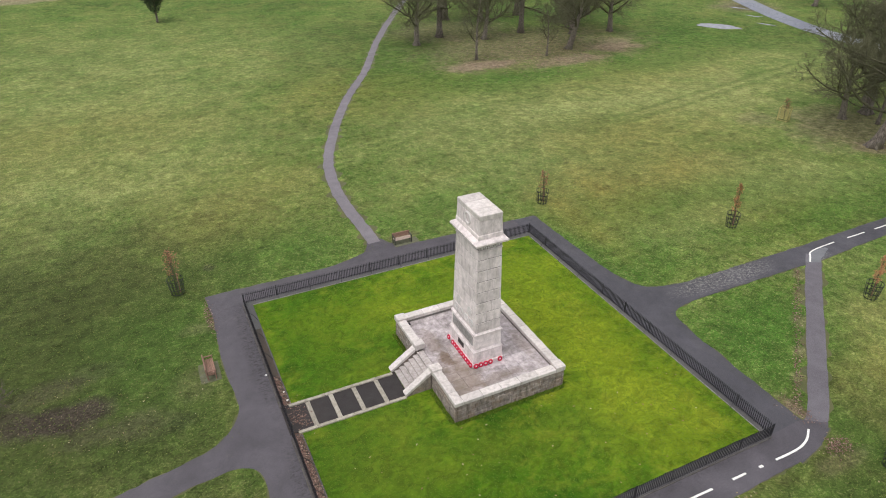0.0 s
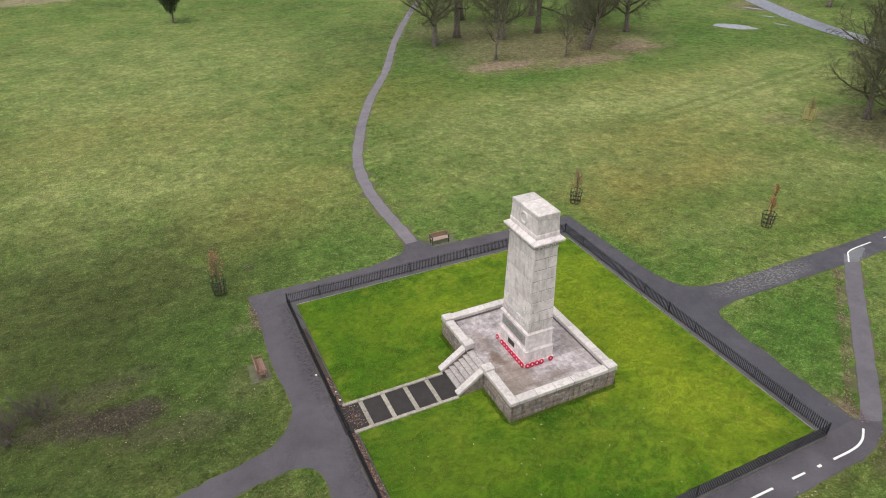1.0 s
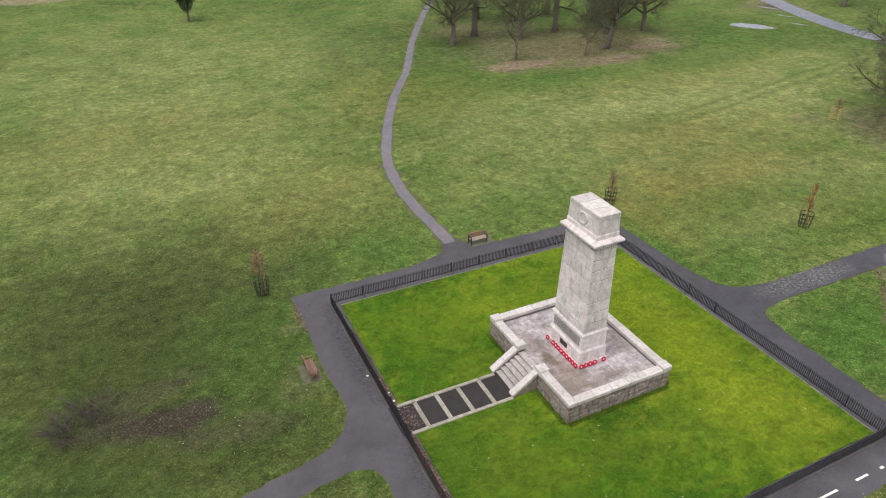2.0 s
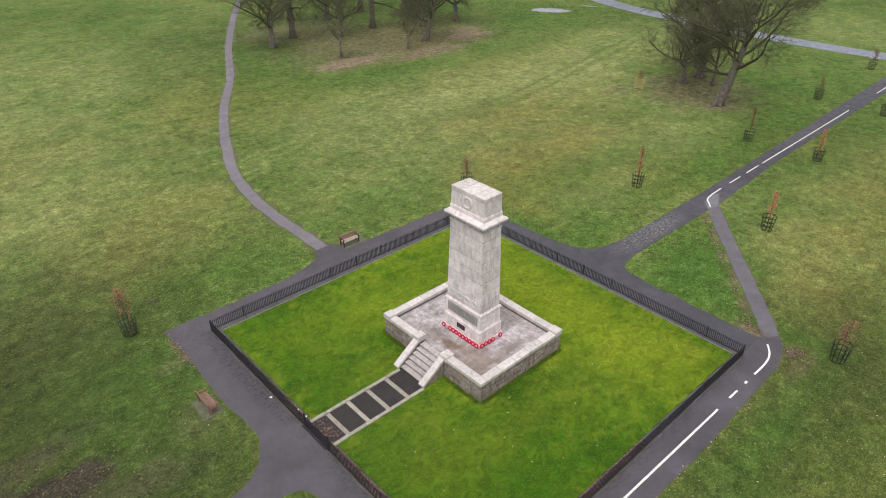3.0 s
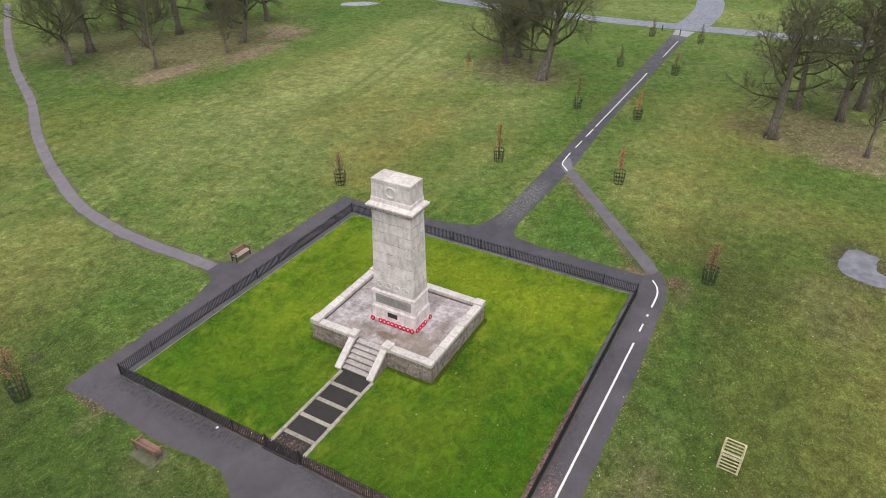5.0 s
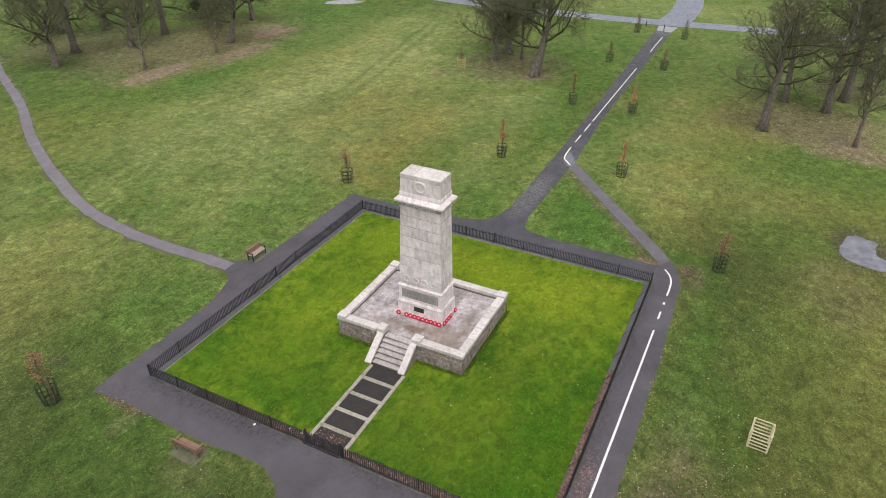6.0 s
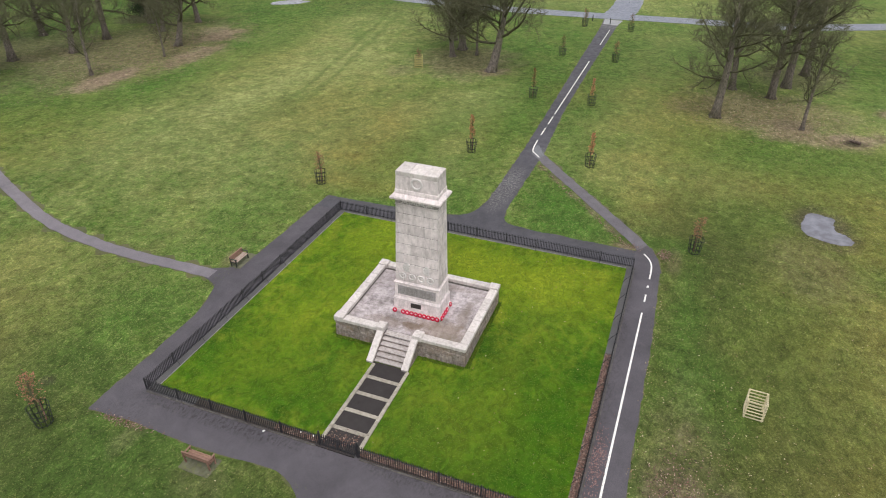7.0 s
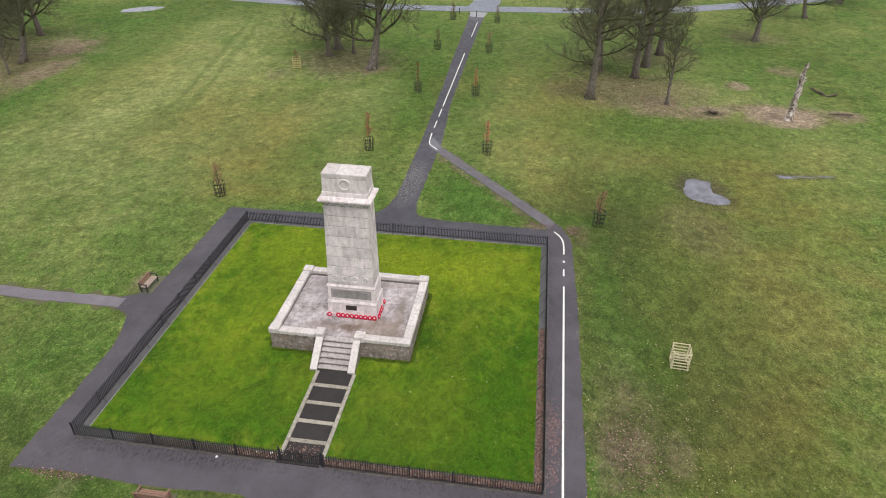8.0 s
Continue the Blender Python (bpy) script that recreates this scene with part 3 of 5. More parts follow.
                d, e = k + (i + 1) % n * sides + s, k + (i + 1) % n * sides + (s + 1) % sides
                self.f.append((a, d, e, b))
        return self

    def bulge(self, centre, rx, ry, rz, n=10, m=6):
        k = len(self.v)
        for i in range(m + 1):
            t = math.pi * i / m
            for j in range(n):
                a = 2 * math.pi * j / n
                self.v.append((centre[0] + rx * math.sin(t) * math.cos(a), centre[1] + ry * math.sin(t) * math.sin(a), centre[2] + rz * math.cos(t)))
        for i in range(m):
            for j in range(n):
                a, b = k + i * n + j, k + i * n + (j + 1) % n
                self.f.append((a, a + n, b + n, b))
        return self

    def mesh(self, name, material, smooth=False, tidy=True):
        me = bpy.data.meshes.new(name)
        me.from_pydata(self.v, [], self.f)
        if tidy:
            bm = bmesh.new()
            bm.from_mesh(me)
            bmesh.ops.recalc_face_normals(bm, faces=bm.faces)
            bm.to_mesh(me)
            bm.free()
        me.materials.append(material)
        if smooth:
            me.polygons.foreach_set("use_smooth", [True] * len(me.polygons))
        return me


def thing(name, label, category, at=(0, 0, 0), turn=0.0, group="", kind=""):
    ob = new(name)
    ob.empty_display_size = 0.3
    ob.matrix_basis = pose(*at, 0, 0, turn)
    return tagged(ob, label, category, group, kind)


def solo(name, shape, material, label, category="", group="", kind="", smooth=False, tidy=True):
    return tagged(new(name, shape.mesh(name, material, smooth, tidy)), label, category, group, kind)


def part(name, shape, material, parent, label="", smooth=False, kind=""):
    me = shape if isinstance(shape, bpy.types.Mesh) else shape.mesh(name, material, smooth)
    ob = new(name, me)
    ob.parent = parent
    return tagged(ob, label, kind=kind)


def piece(name, me, parent, at, turn=0.0):
    ob = new(name, me)
    ob.parent = parent
    ob.matrix_basis = pose(*at, 0, 0, turn)
    return ob


def rounded(corners, step=0.25, jitter=0.07):
    """The outline through corners (x, y, radius), with rounded corners and a slightly ragged edge."""
    out, n = [], len(corners)
    for i in range(n):
        x, y, r = corners[i]
        p, a, b = Vector((x, y)), Vector(corners[i - 1][:2]), Vector(corners[(i + 1) % n][:2])
        if not r:
            out.append(p)
            continue
        u, v = a - p, b - p
        cut = min(r, 0.49 * u.length, 0.49 * v.length)
        s, e = p + u.normalized() * cut, p + v.normalized() * cut
        for k in range(9):
            t = k / 8
            out.append(s * (1 - t) ** 2 + p * 2 * t * (1 - t) + e * t * t)
    ragged = []
    for i, p in enumerate(out):
        q = out[(i + 1) % len(out)]
        m = max(1, int((q - p).length / step))
        for k in range(m):
            w = p.lerp(q, k / m)
            d = noise.noise_vector((w.x * 0.9, w.y * 0.9, 3.0)) * jitter + noise.noise_vector((w.x * 3.1, w.y * 3.1, 7.0)) * jitter * 0.6
            ragged.append((w.x + d.x, w.y + d.y))
    return ragged


def slab(outline, z, deep=0.06):
    s, n = Shape(), len(outline)
    s.v = [(x, y, z) for x, y in outline] + [(x, y, z - deep) for x, y in outline]
    s.f = [tuple(range(n))] + [(i, i + n, (i + 1) % n + n, (i + 1) % n) for i in range(n)]
    return s


def spread(outline, by, rag):
    """The outline moved outwards by about `by`, more or less by `rag`."""
    n = len(outline)
    turn = sum(outline[i - 1][0] * outline[i][1] - outline[i][0] * outline[i - 1][1] for i in range(n))
    side = 1 if turn > 0 else -1
    out = []
    for i, (x, y) in enumerate(outline):
        a, b = outline[i - 2], outline[(i + 2) % n]
        d = Vector((b[0] - a[0], b[1] - a[1]))
        d = d.normalized() if d.length > 1e-6 else Vector((1, 0))
        w = by + rag * noise.noise((x * 1.3, y * 1.3, 2.0)) + rag * 0.6 * noise.noise((x * 5.0, y * 5.0, 4.0))
        out.append((x + side * d.y * w, y - side * d.x * w))
    return out


def spline(points, per=8):
    """A smooth line through points (Catmull-Rom)."""
    p = [Vector(q) for q in points]
    p = [p[0] * 2 - p[1], *p, p[-1] * 2 - p[-2]]
    out = []
    for i in range(1, len(p) - 2):
        a, b, c, d = p[i - 1:i + 3]
        for k in range(per):
            t = k / per
            out.append(0.5 * (2 * b + (c - a) * t + (2 * a - 5 * b + 4 * c - d) * t * t + (3 * b - a - 3 * c + d) * t ** 3))
    return [*out, p[-2]]


def ribbon(points, width, z, jitter=0.03, per=10, deep=0.05):
    line = spline(points, per)
    left, right = [], []
    for i, p in enumerate(line):
        d = (line[min(i + 1, len(line) - 1)] - line[max(i - 1, 0)]).normalized()
        nrm = Vector((-d.y, d.x))
        w = width / 2
        left.append(p + nrm * (w + jitter * noise.noise((p.x, p.y, 1.0))))
        right.append(p - nrm * (w + jitter * noise.noise((p.x, p.y, 9.0))))
    s = Shape()
    for a, b in zip(left, right):
        s.v += [(a.x, a.y, z - deep), (a.x, a.y, z), (b.x, b.y, z), (b.x, b.y, z - deep)]
    for i in range(len(line) - 1):
        k = 4 * i
        s.f += [(k, k + 1, k + 5, k + 4), (k + 1, k + 2, k + 6, k + 5), (k + 2, k + 3, k + 7, k + 6)]
    return s


# ---- ground and paths ----
FX0, FX1, FY0, FY1 = 3.62, 25.45, 13.62, 36.60   # railings
LX0, LX1, LY0, LY1 = 4.13, 25.10, 14.04, 36.12   # lawn

ground = Shape()
ground.add([(-900, -900, 0), (1100, -900, 0), (1100, 1100, 0), (-900, 1100, 0)], [(0, 1, 2, 3)])
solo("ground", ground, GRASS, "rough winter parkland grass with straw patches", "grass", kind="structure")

west = rounded([(1.38, 38.5, 0.15), (FX0 + 0.1, 38.5, 0), (FX0 + 0.1, 11.4, 0), (3.4, 2.0, 6), (1.4, -14, 8), (-6, -48, 0), (-8.4, -47, 0), (-0.9, -14, 8), (1.3, 2.0, 6), (1.75, 14, 3), (1.75, 23.2, 1.6), (-1.2, 23.1, 1.4), (-16, 19.0, 6), (-60, 2.0, 0), (-61, 4.4, 0), (-16, 22.4, 6), (-4.6, 23.9, 3), (0.2, 24.9, 1.6), (1.65, 26.8, 1.6), (1.35, 31.0, 1.5), (1.55, 36.0, 1.5)])
solo("verge_west", slab(spread(west, 0.03, 0.17), 0.004, 0.05), VERGE, "worn brown verge beside the asphalt path", "verge", kind="structure")
solo("path_west", slab(west, 0.012), ROAD, "grey weathered asphalt path beside the iron railings", "path", kind="structure")
north = rounded([(1.6, 36.55, 0), (27.35, 36.55, 0), (27.35, 38.85, 0.2), (17.4, 38.95, 0.6), (15.2, 39.5, 1.0), (14.6, 40.9, 0), (13.65, 40.9, 0), (13.2, 39.4, 1.2), (10.6, 38.5, 1.5), (1.6, 38.42, 0)])
solo("verge_north", slab(spread(north, 0.03, 0.17), 0.005, 0.05), VERGE, "worn brown verge beside the asphalt path", "verge", kind="structure")
solo("path_north", slab(north, 0.016), ROAD, "grey weathered asphalt path behind the railings", "path", kind="structure")
east = rounded([(25.40, 38.8, 0), (25.40, 11.72, 0), (26.9, 11.95, 0.9), (28.6, 12.7, 0), (27.75, 13.6, 0.4), (27.95, 22.3, 1.0), (28.3, 23.9, 1.4), (30.6, 24.25, 1.0), (40.2, 24.1, 0), (42.6, 24.0, 1.0), (55, 24.65, 0), (75, 24.85, 0), (95, 24.85, 0), (101.6, 24.7, 0), (101.6, 27.6, 0), (95, 27.2, 0), (74.5, 26.8, 0), (55, 26.3, 0), (42, 26.05, 0), (31.0, 26.1, 2.0), (28.3, 26.7, 2.0), (27.6, 29.5, 1.5), (27.3, 38.8, 0)])
solo("verge_east", slab(spread(east, 0.03, 0.17), 0.006, 0.05), VERGE, "worn brown verge beside the asphalt path", "verge", kind="structure")
solo("path_east", slab(east, 0.020), EAST, "dark patched asphalt path leading east from the railings", "path", kind="structure")
south = rounded([(1.5, 13.68, 0), (25.5, 13.68, 0), (27.75, 13.75, 0), (28.9, 13.0, 0.1), (27.9, 12.45, 0.5), (26.6, 11.85, 0.8), (18, 11.60, 0), (10, 11.62, 0), (1.5, 11.62, 0)])
solo("verge_south", slab(spread(south, 0.03, 0.17), 0.007, 0.05), VERGE, "worn brown verge beside the asphalt path", "verge", kind="structure")
solo("path_south", slab(south, 0.024), ROAD, "grey asphalt cycle path beside the railings", "path", kind="structure")
TRAILWAY = [(14.1, 40.3), (14.08, 43.2), (14.05, 46.5), (14.3, 50.8), (15.5, 56.8), (18.2, 63.7), (21.0, 69.8), (24.0, 75.5), (29.0, 84.0), (36.0, 98.2), (46.5, 117.0), (60, 139)]
DIAGONALWAY = [(27.3, 12.9), (29.2, 13.85), (34.2, 17.95), (39.2, 22.1), (42.5, 24.75)]
solo("verge_trail", ribbon(TRAILWAY, 1.30, 0.0035, 0.9, 22, 0.03), VERGE, "worn brown verge along the winding footpath", "verge", kind="structure")
solo("verge_diagonal", ribbon(DIAGONALWAY, 1.22, 0.0045, 0.7, 22, 0.03), VERGE, "worn brown verge along the narrow path", "verge", kind="structure")
solo("path_diagonal", ribbon(DIAGONALWAY, 1.05, 0.0225, 0.06, 16), DIAGONAL, "narrow grey asphalt path cutting across the grass", "path", kind="structure")
solo("path_trail", ribbon(TRAILWAY, 0.98, 0.030, 0.10, 16), TRAIL, "pale narrow asphalt footpath winding across the park", "path", kind="structure")
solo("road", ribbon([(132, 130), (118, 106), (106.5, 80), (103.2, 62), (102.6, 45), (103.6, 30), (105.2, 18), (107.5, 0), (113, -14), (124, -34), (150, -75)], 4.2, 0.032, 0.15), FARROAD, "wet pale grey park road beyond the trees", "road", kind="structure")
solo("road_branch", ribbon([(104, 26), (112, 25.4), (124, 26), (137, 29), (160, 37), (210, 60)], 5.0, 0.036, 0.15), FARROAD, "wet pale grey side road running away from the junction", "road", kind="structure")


def marking(label, points, width=0.11, z=0.036):
    solo("road_marking", ribbon(points, width, z, 0.006, 6, 0.003), PAINT, label, "road marking", "white cycle lane markings", "structure")


marking("long solid white line on the cycle path", [(20.35, 12.46), (12, 12.58), (4, 12.70), (1.8, 12.74)])
marking("short white dash on the cycle path", [(21.6, 12.45), (22.45, 12.44)])
marking("tiny white dash on the cycle path", [(23.3, 12.42), (23.55, 12.42)], 0.14)
marking("curved white line at the path corner", [(24.4, 12.41), (25.4, 12.40), (26.2, 12.46), (26.9, 12.68), (27.55, 13.1)])
marking("bent white line at the path fork", [(41.45, 24.2), (42.15, 24.75), (42.6, 25.1), (43.6, 25.28), (45.5, 25.36)])
for a, b in ((47.0, 49.0), (50.2, 52.6), (53.4, 75.3), (84.3, 94.2)):
    marking("white line down the middle of the path", [(a, 25.36 + (a - 47) * 0.004), ((a + b) / 2, 25.36 + ((a + b) / 2 - 47) * 0.004), (b, 25.36 + (b - 47) * 0.004)])

fork = rounded([(41.2, 24.3, 0.1), (42.05, 23.85, 0.2), (43.0, 24.35, 0.3), (44.2, 24.85, 0.3), (44.3, 25.1, 0.2), (43.2, 25.2, 0.2), (42.3, 24.95, 0.2)], 0.12, 0.10)
solo("concrete_patch", slab(fork, 0.0305, 0.01), PATCH, "pale grey repaired patch where the paths fork", "path", kind="structure")

apron = rounded([(97.6, 24.85, 0.1), (101.4, 24.5, 0.1), (101.6, 27.5, 0.1), (98.0, 27.2, 0.1)], 0.3, 0.12)
solo("concrete_patch", slab(apron, 0.031, 0.01), APRON, "pale worn apron where the path meets the road", "path", kind="structure")

strip = Shape()
for x0, x1, y0, y1 in ((FX0 - 0.05, LX0, FY0 - 0.05, FY1 + 0.05), (LX1, FX1 + 0.05, FY0 - 0.05, FY1 + 0.05), (LX0, LX1, FY0 - 0.05, LY0), (LX0, LX1, LY1, FY1 + 0.05)):
    strip.box(x0, x1, y0, y1, -0.04, 0.042)
bed = Shape().box(FX0 - 0.03, LX0 - 0.08, FY0, 23.8, 0.0, 0.047).box(FX0 - 0.03, LX0 - 0.08, 26.3, 33.5, 0.0, 0.047).box(LX0 - 0.06, 15.6, FY0 - 0.02, LY0 - 0.08, 0.0, 0.047)
solo("soil_bed", bed, SOILBED, "dark damp soil and leaf mould behind the railings", "soil", kind="structure")
solo("gutter_strip", strip, STRIP, "grey concrete strip inside the railings", "strip", kind="structure")
lawn = slab(rounded([(LX0, LY0, 0), (LX1, LY0, 0), (LX1, LY1, 0), (LX0, LY1, 0)], 0.3, 0.02), 0.075, 0.1)
solo("lawn", lawn, LAWN, "bright green mown lawn round the memorial", "lawn", kind="structure")

edging = thing("lawn_edging", "thin pale stone edging along the lawn", "edging", kind="structure")
kerb_x, kerb_y = Shape().block(0, 0.9, -0.03, 0.03, 0, 0.10, 0.012, 0.004).mesh("kerb_stone", GRIMY), Shape().block(-0.03, 0.03, 0, 0.9, 0, 0.10, 0.012, 0.004).mesh("kerb_stone", GRIMY)
long_x, long_y = Shape().block(0, 0.9, -0.03, 0.03, 0, 0.10, 0.01).mesh("edging_stone", EDGE), Shape().block(-0.03, 0.03, 0, 0.9, 0, 0.10, 0.01).mesh("edging_stone", EDGE)
for k in range(22):
    piece("edging_stone", long_x, edging, (LX0 + 0.02 + k * 0.943, LY1 + 0.03, 0))
for k in range(11):
    piece("kerb_stone", kerb_y, edging, (FX0 - 0.11, FY0 + 0.05 + k * 0.925, -0.045))
    piece("kerb_stone", kerb_y, edging, (FX0 - 0.11, 26.2 + k * 0.942, -0.045))
for k in range(23):
    piece("kerb_stone", kerb_x, edging, (FX0 - 0.06 + k * 0.95, FY0 - 0.11, -0.04))
    piece("edging_stone", long_y, edging, (LX1 + 0.03, LY0 + 0.05 + k * 0.945, 0))


def puddle(label, cx, cy, rx, ry, z=0.012, turn=0.0, rag=0.45):
    pts, c, s = [], math.cos(radians(turn)), math.sin(radians(turn))
    for k in range(64):
        a = 2 * math.pi * k / 64
        r = 1 + rag * noise.noise((math.cos(a) * 1.3 + cx, math.sin(a) * 1.3 + cy, 0)) + 0.35 * rag * noise.noise((math.cos(a) * 4 + cx, math.sin(a) * 4, 5))
        x, y = rx * r * math.cos(a), ry * r * math.sin(a)
        pts.append((cx + c * x - s * y, cy + s * x + c * y))
    solo("puddle", slab(pts, z, 0.03), WATER, label, "puddle", kind="structure")


pool = spread(rounded([(38.7, 1.5, 0.5), (38.9, 0.2, 0.5), (38.4, -0.5, 0.4), (36.7, -0.15, 0.35), (36.0, -0.85, 0.3), (35.3, -1.45, 0.4), (34.2, -1.0, 0.4), (34.2, 0.6, 0.6), (35.2, 2.0, 0.7), (37.0, 2.05, 0.6)], 0.12, 0.12), 0.0, 0.16)
solo("puddle", slab(pool, 0.012, 0.03), WATER, "muddy rainwater puddle in the grass", "puddle", kind="structure")
puddle("thin shallow puddle in the grass", 40.7, -7.5, 0.30, 0.75, rag=0.7)
puddle("thin shallow puddle streak in the grass", 41.0, -9.1, 0.10, 0.8, rag=0.9)
puddle("thin shallow puddle streak in the grass", 41.4, -11.0, 0.13, 0.6, rag=0.9)
puddle("long pale puddle on the far grass", 92.3, 83.2, 3.5, 1.7, turn=-50, rag=0.25)
puddle("puddle in a muddy wheel rut", 104.3, 86.5, 0.35, 1.5, turn=25, rag=0.8)
puddle("puddle in a muddy wheel rut", 107.5, 93.0, 0.4, 1.8, turn=20, rag=0.8)
puddle("puddle in a muddy wheel rut", 101.0, 80.5, 0.3, 1.3, turn=15, rag=0.8)


# ---- memorial platform ----
X0, X1, Y0, Y1 = 11.40, 18.02, 21.22, 29.34
GAP0, GAP1 = 24.38, 26.20
FLOOR, COPE0, COPE1 = 1.05, 1.18, 1.41
platform = thing("memorial_platform", "raised granite terrace with rock-faced walls and pale coping", "terrace", kind="structure")
part("fill", Shape().box(X0 + 0.2, X1 - 0.2, Y0 + 0.2, Y1 - 0.2, 0, FLOOR - 0.05), MORTAR, platform)
T = 0.42
cores = {
    "wall_west": [(X0 + 0.05, X0 + T, Y0 + 0.05, GAP0 - 0.05), (X0 + 0.05, X0 + T, GAP1 + 0.05, Y1 - 0.05)],
    "wall_east": [(X1 - T, X1 - 0.05, Y0 + 0.05, Y1 - 0.05)],
    "wall_south": [(X0 + T, X1 - T, Y0 + 0.05, Y0 + T)],
    "wall_north": [(X0 + T, X1 - T, Y1 - T, Y1 - 0.05)],
}
walls = {}
for name, boxes in cores.items():
    s = Shape()
    for b in boxes:
        s.box(*b, 0, COPE0)
    walls[name] = part(name, s, MORTAR, platform)


def courses(wall, along, a, b, face, outward, tops):
    """Rock-faced stones on a wall from a to b along x or y, their faces near the plane `face`."""
    z = 0.0
    for k, top in enumerate(tops):
        u = a
        while u < b - 0.02:
            w = random.uniform(0.42, 0.95)
            if b - u - w < 0.35:
                w = b - u
            out = random.uniform(-0.012, 0.022)
            lo, hi = sorted((face + outward * out, face - outward * 0.1))
            s = Shape()
            if along == "y":
                s.block(lo, hi, u + 0.007, u + w - 0.007, z + 0.007, top - 0.007, 0.022, 0.010)
            else:
                s.block(u + 0.007, u + w - 0.007, lo, hi, z + 0.007, top - 0.007, 0.022, 0.010)
            part("stone", s, WALLSTONE, wall)
            u += w
        z = top


TOPS = (0.33, 0.62, 0.90, COPE0)
courses(walls["wall_west"], "y", Y0, GAP0, X0, -1, TOPS)
courses(walls["wall_west"], "y", GAP1, Y1, X0, -1, TOPS)
courses(walls["wall_south"], "x", X0 + 0.1, X1 - 0.1, Y0, -1, TOPS)
courses(walls["wall_north"], "x", X0 + 0.1, X1 - 0.1, Y1, 1, TOPS)
courses(walls["wall_east"], "y", Y0, Y1, X1, 1, TOPS)


def coping(x0, x1, y0, y1, n):
    for k in range(n):
        if x1 - x0 > y1 - y0:
            a, b = x0 + (x1 - x0) * k / n, x0 + (x1 - x0) * (k + 1) / n
            s = Shape().block(a + 0.003, b - 0.003, y0, y1, COPE0, COPE1, 0.025, 0.004)
        else:
            a, b = y0 + (y1 - y0) * k / n, y0 + (y1 - y0) * (k + 1) / n
            s = Shape().block(x0, x1, a + 0.003, b - 0.003, COPE0, COPE1, 0.025, 0.004)
        part("coping_stone", s, COPE, platform)


O, W = 0.05, 0.5
coping(X0 - O, X0 - O + W, Y0 - O, GAP0 - 0.55, 3)
coping(X0 - O, X0 - O + W, GAP1 + 0.45, Y1 - 0.56, 2)
coping(X0 - O + W, X1 - 0.56, Y0 - O, Y0 - O + W, 5)
coping(X0 + 0.56, X1 - 0.56, Y1 + O - W, Y1 + O, 5)
coping(X1 + O - W, X1 + O, Y0 + 0.56, Y1 - 0.56, 6)
for x, y, h, w in ((X0, GAP0 - 0.28, 1.53, 0.56), (X0, GAP1 + 0.20, 1.53, 0.52), (X0 - O, Y1 + O - 0.6, 1.50, 0.6), (X1 + O - 0.6, Y1 + O - 0.6, 1.50, 0.6), (X1 + O - 0.6, Y0 - O, 1.50, 0.6)):
    y0 = y - w / 2 if x == X0 else y
    xa = x - 0.08 if x == X0 else x
    part("pier", Shape().block(xa, xa + 0.6, y0, y0 + w, COPE0 - 0.02, h, 0.03, 0.004), COPE, platform)

ins = (X0 + T, X1 - T, Y0 + T, Y1 - T)
flags = thing("terrace_paving", "worn stained flagstones of the terrace", "paving", kind="structure")
y = ins[2]
while y < ins[3] - 0.05:
    h = min(random.choice((0.55, 0.68, 0.8)), ins[3] - y)
    x = ins[0]
    while x < ins[1] - 0.05:
        w = min(random.uniform(0.6, 1.25), ins[1] - x)
        if ins[1] - x - w < 0.3:
            w = ins[1] - x
        part("flagstone", Shape().block(x + 0.004, x + w - 0.004, y + 0.004, y + h - 0.004, FLOOR - 0.06, FLOOR + random.uniform(-0.003, 0.003), 0.004), FLAG, flags)
        x += w
    y += h
part("flagstone", Shape().block(X0 + 0.02, X0 + T - 0.005, GAP0 + 0.03, GAP1 - 0.03, FLOOR - 0.1, FLOOR - 0.006, 0.012), STEP, flags)

for x, y in ((X0 + T + 0.16, Y1 - T - 0.18), (X0 + T + 0.16, Y0 + T + 0.18)):
    g = thing("drain_grate", "small dark iron drain grate in the terrace corner", "drain", (x, y, FLOOR))
    part("rim", Shape().block(-0.13, 0.13, -0.13, 0.13, -0.004, 0.008, 0.004), IRON, g)
    for k in range(5):
        part("slot_bar", Shape().block(-0.10, 0.10, -0.10 + k * 0.045, -0.078 + k * 0.045, 0.0081, 0.014, 0.002), IRON, g)

